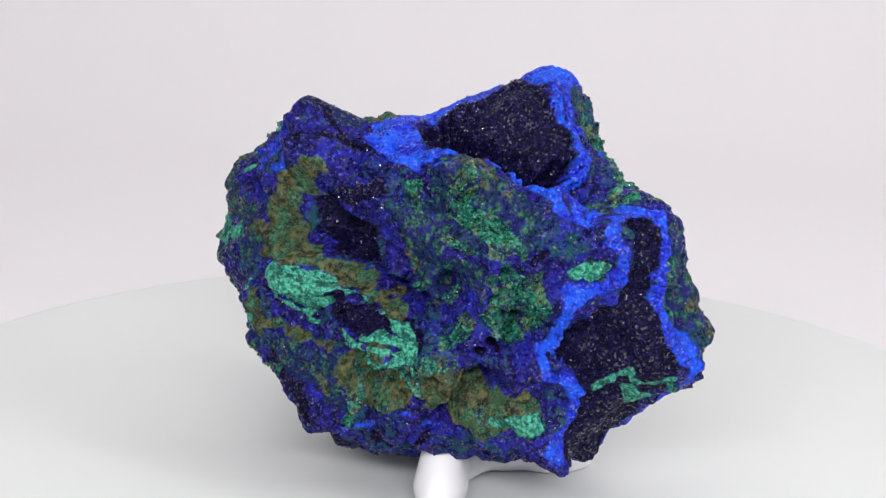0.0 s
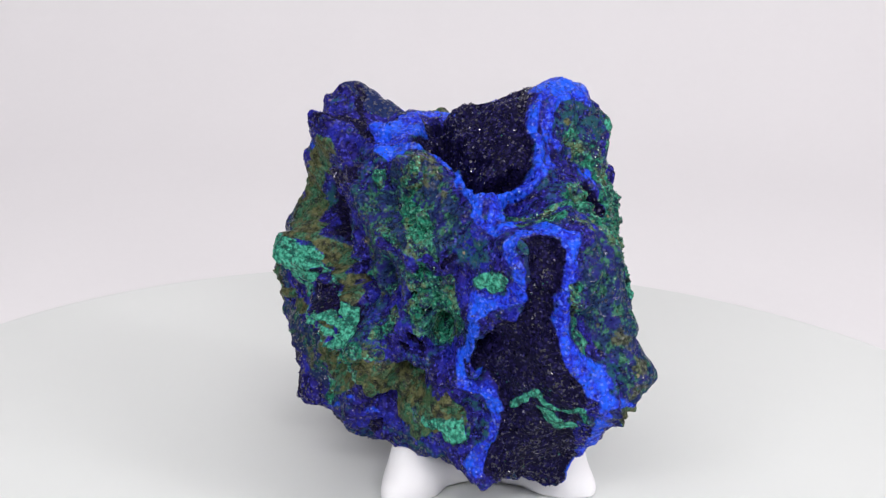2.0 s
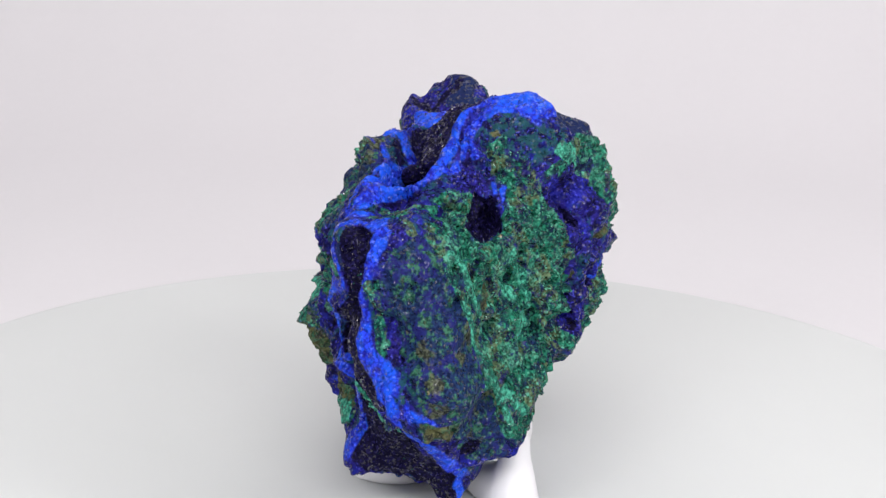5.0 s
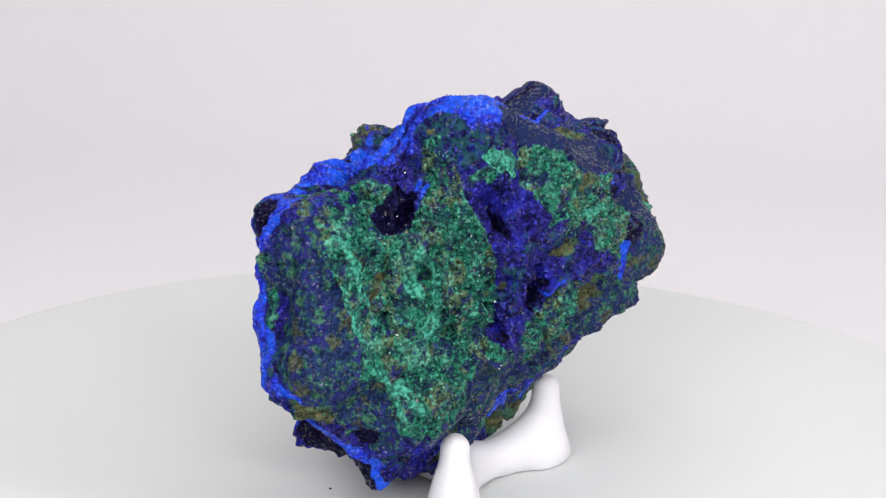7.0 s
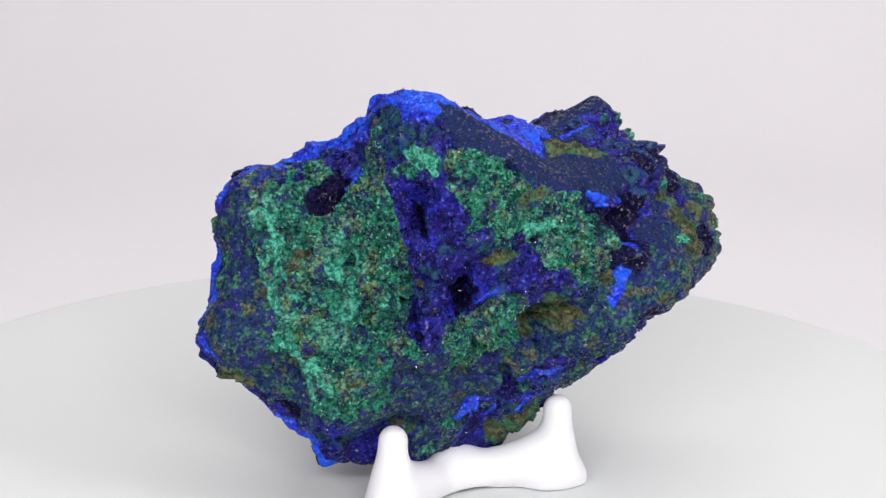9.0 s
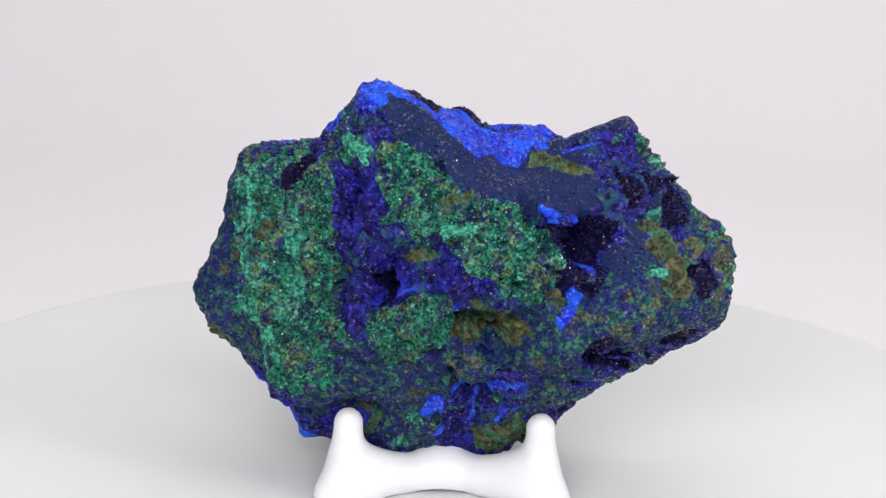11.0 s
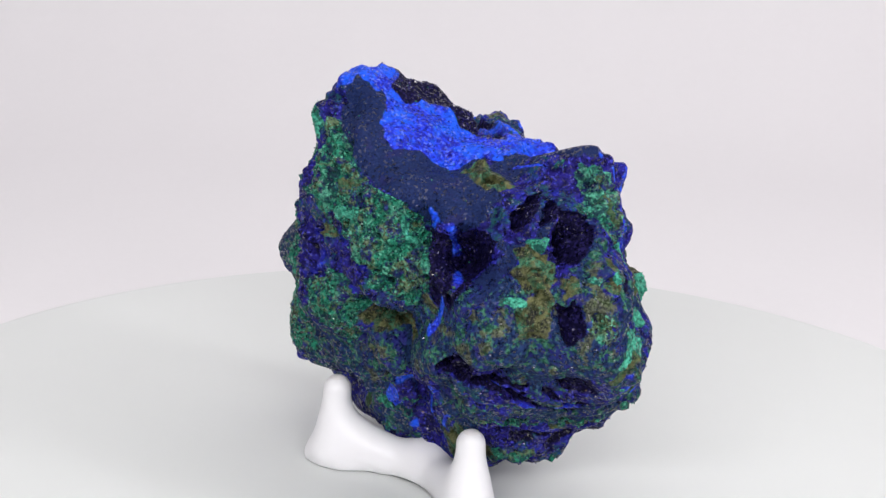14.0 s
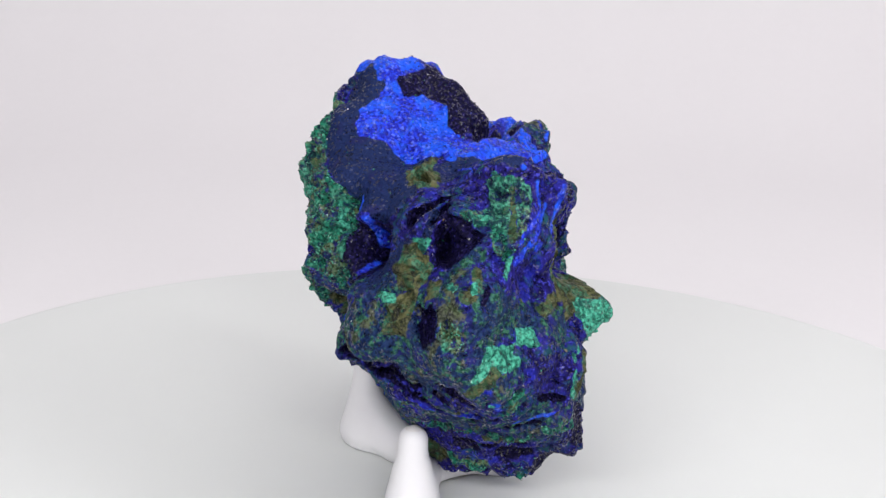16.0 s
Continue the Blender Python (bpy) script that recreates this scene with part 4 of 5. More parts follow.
    s.vein("mint", 0.82, 0.2, (147.9, 11.2))
    s.vein("ochre", 1.18, 0.2, (150.4, 9.7))
    s.vein("mala", 1.53, 0.3, (146.7, 2.7), (148.2, 0.9))
    s.vein("mala", 1.44, 0.4, (164.1, 34.1), (159.5, 29.3), (150.5, 25.8))
    s.vein("mint", 0.60, 0.4, (159.7, 37.3), (160.2, 35.6))
    s.vein("ochre", 1.21, 0.2, (160.9, 25.9), (158.7, 21.7))
    s.vein("bright", 0.98, 0.09, (168.4, 38.7))
    s.vein("mala", 0.97, 0.2, (155.8, 39.9))
    s.vein("dark", 1.90, -2.1, (116.8, -15.0), (120.3, -12.7))
    s.vein("dark", 1.20, -1.8, (126.8, -20.2), (130.4, -19.7))
    s.vein("dark", 1.10, -1.5, (128.8, -33.6))
    # top shelf
    s.vein("velvet", 3.19, 0, (46.4, 59.6), (69.9, 52.9), (88.2, 46.7), (105.2, 46.0), (125.5, 29.7))
    s.vein("velvet", 2.66, 0, (111.8, 37.0), (91.6, 42.0))
    s.vein("velvet", 2.65, 0, (153.3, 51.7), (135.0, 45.2))
    s.vein("bright", 3.72, 0.12, (74.3, 62.1), (83.3, 72.5), (101.1, 59.6))
    s.vein("bright", 2.72, 0.06, (103.8, 75.9), (133.1, 65.1), (154.7, 64.6))
    s.vein("bright", 1.24, 0.18, (158.6, 62.5), (-153.2, 60.8))
    s.vein("bright", 3.33, 0.3, (23.9, 64.7), (22.4, 62.8))
    s.vein("bright", 1.14, 0.06, (36.3, 68.3), (48.6, 67.0))
    s.vein("dark", 4.31, 0.6, (27.1, 75.1), (-12.7, 76.5), (119.8, 82.7))
    s.vein("dark", 2.40, -7, (-149.3, 81.4), (-113.5, 71.1))
    s.vein("bright", 0.96, 0.18, (83.6, 37.3), (101.0, 32.0), (118.1, 26.2), (120.4, 19.2))
    s.vein("ochre", 1.79, 0.4, (131.1, 44.5), (136.0, 40.2))
    # end face
    s.vein("mala", 1.62, 0.5, (160.1, 35.6), (160.2, 29.5), (158.7, 18.6))
    s.vein("mint", 0.92, 0.6, (152.9, 25.3), (155.3, 24.7))
    s.vein("mint", 1.21, 0.4, (98.7, 27.8), (103.9, 23.9))
    s.vein("ochre", 2.07, 0.6, (138.3, 13.2), (139.3, 10.8))
    s.vein("ochre", 1.02, 0.4, (144.9, 9.9))
    s.vein("mint", 1.04, 0.3, (133.0, 5.5))
    s.vein("mala", 1.49, 0.2, (137.2, 4.8), (132.3, 0.4))
    s.vein("ochre", 1.26, 0.2, (137.4, 1.9))
    s.vein("mint", 0.68, 0.3, (148.5, 10.9))
    s.vein("ochre", 1.24, 0.2, (151.8, 9.6), (153.1, 14.1))
    s.vein("mala", 2.03, 0.2, (147.4, 2.8), (149.5, 0.9))
    s.vein("ochre", 1.04, 0.2, (131.2, -4.8))
    s.vein("mint", 1.40, 0.9, (165.9, -0.6), (166.2, -2.7))
    s.vein("mint", 1.04, 0.4, (162.3, -4.6), (158.7, -5.3))
    s.vein("ochre", 1.37, 0.6, (158.7, -5.3), (152.5, -9.8))
    s.vein("mala", 0.82, 0.3, (163.4, -12.2), (163.1, -17.8))
    s.vein("mint", 0.60, 0.4, (-178.8, -11.0), (-178.3, -21.3))
    s.vein("mint", 0.69, 0.3, (159.4, 12.5), (161.6, 17.1))
    s.vein("mint", 0.69, 0.2, (157.3, -13.7))
    s.vein("bright", 1.04, 0.09, (155.3, -8.4), (159.6, -16.3))
    s.vein("bright", 0.94, 0.18, (162.5, 15.7), (169.4, 20.6), (174.9, 29.1))
    s.vein("dark", 1.39, -2.7, (145.2, 28.7), (141.7, 24.9))
    s.vein("dark", 1.26, -2.1, (146.9, 20.1), (145.7, 15.7))
    s.vein("dark", 1.02, -1.5, (144.1, 5.8), (143.5, 3.0))
    s.vein("dark", 0.68, -1.5, (155.0, 10.9), (154.5, 7.9))
    s.vein("dark", 0.96, -2.1, (123.8, -21.1), (131.3, -23.6), (140.1, -22.5))
    s.vein("dark", 0.83, -1.8, (144.6, -20.5), (152.3, -24.8), (160.2, -23.9))
    s.vein("dark", 0.84, -1.8, (170.9, -19.4), (179.3, -21.8))
    s.vein("dark", 1.26, -1.8, (151.7, -56.2), (162.7, -55.2))
    s.vein("dark", 1.77, -1.8, (173.1, -53.6), (-175.3, -53.3))
    s.vein("mala", 1.73, 0.2, (137.3, -44.7), (155.8, -44.0))
    s.vein("ochre", 1.48, 0.2, (162.2, -43.5), (172.4, -40.0))
    s.vein("mala", 1.79, 0.2, (144.0, -69.9), (166.4, -61.6))
    s.vein("ochre", 1.14, 0, (168.5, -59.9))
    s.vein("mala", 1.48, 0.2, (175.8, -29.2), (-170.6, -35.0))
    s.vein("mala", 1.29, 0.2, (-170.6, -61.3))
    s.vein("bright", 0.60, 0.24, (131.3, -20.8), (141.8, -27.5), (153.9, -25.7), (165.9, -26.1), (177.2, -23.8))
    s.vein("ochre", 1.91, 0.6, (-176.0, 4.9), (172.4, 2.9))
    s.vein("ochre", 1.36, 1.0, (-163.9, 1.4), (-160.0, 1.1))
    s.vein("mint", 1.97, 1.6, (-165.3, -2.1), (-165.5, -8.7))
    # green flank beside the ridge
    s.patch("mala", 0.2, (-8.7, 10.1), (-4.8, 25.8), (25.4, 42.2), (23.5, 33.2), (35.0, 19.7), (29.2, -2.3), (19.3, -30.8), (19.1, -41.7), (10.8, -38.0), (2.3, -29.9), (2.3, -4.5))
    s.patch("mala", 0.3, (40.0, 46.7), (45.3, 53.6), (69.6, 41.5), (68.8, 33.2), (58.8, 22.1), (52.6, 18.9), (46.8, 32.2))
    # broad fields past the green crust
    s.patch("slate", 0, (-20.9, -5.5), (-12.2, 0.2), (-7.9, -9.9), (-7.3, -23.3), (-9.5, -28.2), (-18.5, -25.0), (-23.3, -17.2))
    s.patch("mala", 0.2, (-22.2, 19.9), (-14.6, 30.2), (-9.8, 20.1), (0.6, 20.1), (10.8, 17.0), (14.9, -8.5), (20.6, -16.8), (19.6, -33.8), (9.6, -35.7), (1.0, -32.1), (-7.1, -21.7), (-10.1, -8.3), (-16.2, 6.5))
    s.patch("mala", 0.3, (40.8, 47.7), (53.7, 52.4), (62.4, 44.7), (74.3, 37.9), (91.6, 30.3), (94.2, 18.5), (107.3, 3.2), (87.8, 2.0), (78.2, 11.3), (63.7, 22.7), (59.4, 19.1), (52.4, 24.6), (46.2, 31.4), (39.5, 38.1))
    s.patch("mala", 0.2, (8.2, 23.9), (18.5, 29.4), (27.1, 19.5), (32.1, 10.5), (26.7, -6.5), (16.8, 4.7))
    # broad fields of the back face
    s.patch("slate", 0, (-29.5, 16.8), (-24.8, 21.6), (-16.7, 14.8), (-11.5, 1.1), (-7.0, -11.1), (-1.7, -24.0), (-8.2, -31.3), (-13.4, -18.8), (-20.1, -12.4), (-26.6, -4.6), (-29.9, 5.3))
    s.patch("mala", 0.3, (-19.7, 24.5), (-18.2, 32.3), (-10.6, 32.0), (-11.1, 21.3), (-7.1, 12.3), (-1.2, 22.4), (3.5, 38.7), (5.8, 45.2), (12.2, 44.0), (16.4, 36.4), (19.2, 27.8), (26.0, 16.4), (30.0, 5.3), (18.8, 3.5), (20.0, -10.7), (31.2, -15.6), (37.2, -26.6), (24.8, -36.2), (16.3, -41.8), (7.3, -35.2), (0.9, -29.0), (-5.0, -21.4), (-9.3, -8.2), (-12.8, 4.0), (-17.7, 13.4))
    s.patch("ground", 0.4, (16.4, 36.4), (23.3, 39.0), (32.8, 24.6), (47.7, 15.1), (50.7, -3.6), (32.2, -6.9), (29.1, 5.3), (28.1, 16.1), (22.4, 27.6))
    s.patch("dark", -3.5, (-8.8, 30.4), (-5.0, 34.6), (-1.7, 25.8), (-6.9, 21.5))
    s.patch("dark", -2, (23.6, 37.7), (29.5, 36.4), (31.5, 26.6), (28.2, 23.4), (25.6, 31.1))
    s.patch("mint", 0.5, (25.3, 45.2), (32.0, 45.3), (35.8, 41.9), (29.8, 40.0), (24.8, 42.1))
    s.vein("mint", 0.8, 0.5, (-17.2, 17.4), (-13.1, 13.7), (-10.0, 4.9), (-7.4, -4.8))
    s.vein("mint", 1.0, 0.5, (-4.9, -14.7), (2.3, -23.8), (7.0, -29.8))
    s.vein("mint", 1.3, 0.3, (2.8, 17.3), (8.2, 9.5), (8.3, -3.9))
    s.vein("bright", 1.5, 0.8, (-38.1, 23.5), (-34.5, 15.8), (-36.2, 6.5), (-34.0, -3.5), (-27.6, -9.7), (-24.3, -14.7), (-17.6, -20.3))
    s.vein("bright", 1.5, 0.6, (-15.6, -36.1), (-13.7, -44.9), (-10.8, -54.4))
    s.patch("ochre", 0.3, (-21.7, -18.0), (-13.5, -19.7), (-14.8, -26.6), (-19.9, -22.6))
    s.patch("bright", 0.3, (16.0, 62.2), (154.7, 40.8), (45.9, 58.8), (25.1, 52.3), (16.1, 54.5))
    s.vein("bright", 1.0, 0.8, (-23.4, 47.0), (-23.9, 56.3), (-16.0, 59.4), (-4.8, 62.6), (16.0, 65.2))
    s.vein("bright", 1.1, 0.6, (-19.3, 42.8), (-41.7, 35.5), (-47.2, 27.0))
    # pockets and channels past the green crust
    s.patch("ground", -1.5, (19.6, 36.2), (35.2, 37.7), (40.6, 25.7), (36.2, 13.0), (34.1, -1.4), (31.1, -13.2), (26.8, -9.4), (30.5, 10.2), (22.4, 28.0))
    s.patch("ground", 0.2, (40.8, 20.7), (56.5, 26.3), (60.0, 12.9), (62.0, 1.5), (49.9, -5.7), (40.6, -6.0), (39.3, 7.1))
    s.patch("ground", 0.2, (63.7, 22.7), (70.9, 24.1), (78.2, 11.3), (86.4, 4.1), (84.8, -0.1), (72.1, 5.3))
    s.patch("dark", -3, (24.9, 35.7), (31.8, 29.9), (34.5, 20.2), (29.7, 24.2))
    s.patch("dark", -4.5, (40.8, 4.9), (49.3, 8.9), (52.3, -0.1), (45.3, -6.5))
    s.patch("dark", -2.5, (-13.7, 25.1), (-10.0, 36.2), (-0.4, 29.2), (-0.5, 23.5), (-8.4, 20.3))
    s.patch("mala", 0.5, (41.6, -8.4), (65.7, -1.2), (73.6, -15.9), (58.0, -18.5), (44.0, -18.3))
    s.patch("slate", 0, (23.4, -19.8), (44.1, -20.2), (58.9, -41.3), (45.4, -60.8), (21.8, -50.3), (19.6, -33.8))
    s.patch("slate", 0, (83.9, -15.9), (87.4, -2.6), (112.9, -9.8), (113.9, -14.8), (122.3, -30.7), (108.9, -42.9), (83.2, -28.9))
    s.vein("ochre", 1.2, 0, (86.5, -15.9), (98.4, -15.3))
    s.vein("ochre", 1.0, 0.2, (109.6, -12.6), (110.9, -16.8), (110.3, -25.9))
    s.vein("mala", 1.4, 0.3, (100.7, -21.0), (105.3, -18.2))
    s.vein("mint", 0.9, 1.2, (-13.7, 5.7), (-9.9, -6.1), (-3.4, -18.3), (1.3, -28.4))
    s.vein("mint", 1.6, 0.2, (0.2, 6.8), (7.3, -7.7))
    s.vein("ochre", 1.0, 0.2, (-8.0, 3.9), (-7.4, 8.9))
    s.vein("ochre", 1.0, 0.2, (59.7, 16.1), (56.6, 13.1))
    s.vein("ochre", 0.9, 0.2, (25.3, 3.9), (32.0, 6.2))
    s.patch("velvet", 0, (67.4, 44.5), (133.1, 55.8), (125.1, 37.9), (131.2, 30.7), (121.7, 24.6), (107.2, 30.7), (84.9, 35.1), (72.2, 40.6))
    s.patch("dark", -2.5, (107.6, 26.0), (112.8, 23.4), (127.2, 23.1), (129.7, 15.5), (117.5, 8.6), (115.1, -2.2), (109.4, 5.0), (99.5, 15.4))
    s.patch("slate", 0, (116.7, 7.0), (132.4, 10.3), (141.4, 0.8), (146.8, -7.7), (123.7, -7.2), (118.5, -10.6), (115.6, -5.7))
    s.patch("ochre", 0.5, (133.5, 17.9), (144.3, 14.1), (142.0, 10.3), (134.2, 10.7), (132.4, 13.6))
    s.patch("ochre", 0.3, (128.0, 53.1), (141.6, 37.6), (132.0, 35.3), (117.7, 45.6))
    s.patch("bright", 0.3, (45.9, -65.5), (68.6, -54.6), (73.3, -33.7), (103.8, -44.9), (111.6, -58.7), (119.3, -54.4), (105.8, -76.4))
    s.patch("dark", -3, (74.0, -57.1), (73.8, -37.2), (107.9, -58.2), (104.4, -70.7))
    s.patch("ochre", 0.5, (104.8, -76.7), (114.9, -66.3), (124.6, -59.2), (153.5, -63.6), (147.1, -72.6))
    # ridge, shelf and knob
    s.patch("mala", 0.3, (66.4, 32.9), (75.9, 35.6), (92.2, 32.9), (103.6, 29.6), (110.0, 20.8), (110.6, 12.4), (109.4, -0.6), (101.9, -3.8), (95.4, 7.5), (83.0, 14.3), (73.3, 16.9), (67.8, 23.9))
    s.patch("slate", 0, (75.1, -23.7), (106.2, -6.0), (110.7, -10.5), (111.9, -22.8), (88.1, -56.0), (48.4, -60.4), (28.3, -48.8), (37.5, -43.8))
    s.patch("mala", 0.5, (48.7, -8.5), (62.7, 1.6), (73.1, -0.8), (75.0, -16.9), (58.5, -36.0), (38.4, -42.0), (43.1, -23.6))
    s.patch("ground", 0.2, (39.5, 15.4), (46.3, 13.4), (60.6, 16.7), (73.3, 10.7), (87.7, 9.0), (92.9, -1.6), (73.2, 1.1), (60.1, 1.8), (51.9, -0.8), (43.1, 3.8))
    s.vein("dark", 0.9, -2.5, (44.2, 2.9), (52.0, 3.8))
    s.vein("bright", 0.6, 0.3, (51.9, -0.8), (60.0, 3.4))
    s.patch("ochre", -3, (72.5, -17.5), (88.0, -2.2), (100.3, -8.8), (106.0, -14.1), (101.1, -24.4), (90.0, -25.2), (80.3, -24.0))
    s.patch("ochre", 0.4, (52.8, 13.5), (60.9, 19.2), (68.7, 16.2), (60.2, 12.0))
    s.vein("ochre", 1.3, 0.2, (68.8, 33.2), (78.2, 35.9))
    s.vein("ochre", 1.4, 0.2, (109.2, 1.6), (112.0, -2.1))
    s.vein("mint", 1.2, 0.4, (70.2, 24.3), (79.7, 25.4))
    s.vein("mint", 0.9, 0.4, (98.9, 25.2), (104.6, 19.2))
    s.vein("mint", 0.8, 0.3, (30.3, 43.1), (34.9, 40.2))
    s.patch("velvet", 0, (33.5, 55.2), (38.5, 65.7), (63.0, 54.0), (71.6, 48.9), (89.1, 51.5), (109.6, 51.0), (125.5, 49.3), (134.6, 33.7), (127.0, 29.7), (114.0, 25.7), (105.9, 29.4), (94.2, 33.0), (84.5, 38.5), (69.6, 41.5), (61.9, 46.9), (42.7, 52.7))
    s.patch("bright", 0.6, (20.0, 54.4), (-1.4, 59.6), (4.8, 67.3), (34.5, 66.7), (33.8, 57.2), (30.4, 52.8))
    s.patch("bright", 0.3, (60.1, 58.5), (50.3, 71.4), (-65.7, 76.8), (141.9, 78.5), (157.2, 67.0), (-175.8, 49.2), (154.1, 51.8), (135.6, 58.4), (113.3, 51.0), (98.8, 55.7), (81.2, 49.5), (71.4, 51.3))
    s.patch("ochre", 0.3, (123.3, 52.7), (137.1, 50.0), (141.5, 40.3), (128.5, 36.3), (123.3, 43.9))
    s.patch("velvet", 0, (127.1, 9.7), (132.3, 18.4), (139.8, 21.2), (141.5, 29.8), (144.9, 26.6), (141.9, 20.7), (135.8, 16.3), (125.2, 5.0), (117.4, -3.1), (116.0, -6.7))
    s.patch("slate", 0.2, (117.3, -5.9), (123.5, 3.8), (132.2, 7.2), (141.7, 5.3), (141.5, -2.2), (142.1, -13.9), (124.9, -9.0), (119.2, -14.3))
    s.patch("dark", -1.5, (115.3, 23.9), (130.1, 20.4), (128.7, 14.2), (121.1, 8.5), (117.3, 0.2), (115.1, 3.4), (123.0, 12.4))
    s.patch("dark", -3, (143.3, 33.4), (148.4, 33.9), (138.8, 25.9), (134.6, 22.1), (134.1, 27.3))
    s.patch("dark", -3.5, (146.0, 26.6), (156.2, 21.9), (146.8, 14.2), (145.0, 15.7), (143.1, 21.7))
    s.patch("dark", -3, (142.6, 5.2), (145.5, 6.1), (144.9, 0.7), (142.9, -2.1), (141.1, 1.7))
    s.patch("dark", -2.5, (144.2, -13.9), (148.7, -9.6), (153.6, -16.7), (148.1, -18.2))
    s.patch("dark", -2.5, (114.0, -15.3), (120.6, -8.9), (125.7, -12.2), (123.3, -24.3))
    s.patch("ochre", 0.4, (135.5, 16.4), (142.0, 16.6), (142.8, 11.0), (139.7, 8.1), (135.6, 7.9), (133.5, 12.3))
    s.patch("ochre", 0.4, (143.7, 11.2), (145.9, 11.4), (145.2, 8.4), (142.1, 6.7))
    s.vein("mint", 0.9, 0.4, (131.8, 6.0), (133.6, 4.6))
    s.vein("mint", 0.8, 0.4, (138.4, 20.1), (140.5, 20.0))
    s.patch("ochre", 0.2, (135.1, 4.5), (140.1, 4.4), (139.0, -1.4), (132.3, -1.6))
    s.patch("ground", 0, (68.1, -62.6), (96.6, -36.4), (110.5, -24.3), (117.0, -51.2), (112.8, -66.5), (104.9, -83.9), (57.2, -83.2), (64.4, -76.0))
    s.vein("bright", 1.3, 0.3, (76.2, -57.1), (97.1, -61.4), (110.5, -41.2))
    s.vein("bright", 0.8, 0.1, (100.2, -65.2), (99.3, -76.2))
    s.vein("dark", 0.9, -3, (98.0, -37.3))
    s.patch("ochre", 0.6, (106.5, -77.2), (123.2, -57.7), (140.0, -64.0), (138.5, -74.3), (119.9, -79.5))
    s.vein("slate", 2.6, 0, (31.7, -65.7), (41.5, -73.7))
    s.vein("mala", 1.3, 0.3, (39.9, -64.5), (57.2, -72.8))
    # end face and top
    s.patch("velvet", 0, (41.1, 50.3), (25.8, 63.4), (40.2, 66.2), (63.1, 59.5), (76.7, 52.0), (85.9, 48.4), (105.5, 51.6), (121.9, 38.1), (116.7, 29.0), (99.5, 32.9), (77.8, 38.7))
    s.patch("dark", 0.3, (38.9, 67.6), (0.5, 67.3), (-21.6, 71.0), (-44.3, 73.8), (-178.4, 84.6), (136.7, 73.8), (100.6, 82.4), (45.9, 77.9), (50.9, 69.4))
    s.patch("bright", 0.6, (23.9, 58.8), (8.8, 60.9), (-5.9, 63.5), (20.8, 66.0), (44.5, 66.3), (44.7, 62.8))
    s.patch("bright", 0.3, (68.7, 55.7), (52.4, 65.4), (44.4, 76.0), (59.7, 83.9), (119.8, 79.6), (159.8, 64.4), (147.8, 57.9), (114.0, 51.3), (103.2, 53.7), (90.9, 55.1), (80.5, 51.7))
    s.patch("dark", -4, (-79.6, 80.8), (-72.7, 67.3), (-74.4, 53.5), (-125.6, 66.1), (171.0, 68.9), (170.0, 76.8))
    s.vein("bright", 0.9, 0.5, (156.6, 59.2), (-174.4, 61.3), (-141.4, 53.2))
    s.vein("bright", 0.9, 0.5, (-81.9, 51.6), (-99.6, 51.2), (-139.7, 53.6))
    s.vein("velvet", 1.6, 0, (134.4, 47.9), (156.9, 52.7))
    s.patch("mala", 0.4, (156.9, 36.2), (167.0, 36.7), (170.4, 31.8), (166.4, 20.8), (160.2, 16.0), (157.7, 18.6), (161.0, 23.8), (152.4, 23.6), (152.7, 26.7), (158.9, 29.8))
    s.vein("mint", 0.7, 0.4, (152.9, 26.0), (156.5, 26.2))
    s.vein("ochre", 0.8, 0.2, (164.3, 30.9), (162.3, 21.0))
    s.vein("bright", 1.0, 0.4, (-177.9, 32.5), (178.7, 24.7), (169.4, 17.8))
    s.patch("ochre", 0.4, (134.0, 18.4), (138.7, 20.0), (141.4, 14.7), (139.3, 10.6), (135.2, 12.9))
    s.patch("ochre", 0.3, (118.8, 50.4), (135.8, 56.4), (135.7, 44.5), (132.0, 37.8))
    s.patch("ochre", 0.3, (143.1, 11.3), (146.1, 11.9), (145.6, 8.4), (143.2, 8.9))
    s.patch("ochre", 0.3, (132.1, 6.2), (140.7, 8.8), (140.0, 3.9), (133.5, 0.3))
    s.vein("mint", 0.8, 0.4, (130.6, 6.0), (134.6, 6.1))
    s.vein("mint", 0.7, 0.3, (139.9, 18.7), (141.8, 20.1))
    s.patch("mint", 0.8, (162.4, 0.9), (167.2, 0.9), (167.6, -2.9), (163.0, -2.6))
    s.patch("mint", 0.4, (155.5, -0.3), (162.8, -1.9), (159.6, -5.5), (155.9, -5.4), (153.4, -8.8), (152.6, -6.3))
    s.patch("ochre", 0.5, (151.8, -8.3), (156.7, -3.7), (158.9, -5.2), (153.6, -10.6))
    s.vein("mint", 0.5, 0.4, (-176.9, -9.0), (-179.0, -15.1), (-176.7, -22.8))
    s.vein("mala", 0.9, 0.3, (161.4, -19.4), (162.1, -11.3))
    s.vein("mint", 0.6, 0.3, (152.5, 12.2), (152.4, 10.2))
    s.patch("dark", -2.5, (140.0, 22.7), (144.0, 28.0), (147.5, 32.6), (145.7, 25.3))
    s.patch("dark", -2.5, (143.6, 20.1), (148.0, 23.7), (150.9, 20.0), (148.0, 16.4), (144.4, 13.7))
    s.vein("dark", 0.9, -2.5, (116.3, -16.5), (127.7, -21.6), (140.0, -20.0))
    s.vein("dark", 0.9, -2.5, (136.7, -24.2), (149.9, -27.8), (162.9, -29.6), (173.4, -27.3))
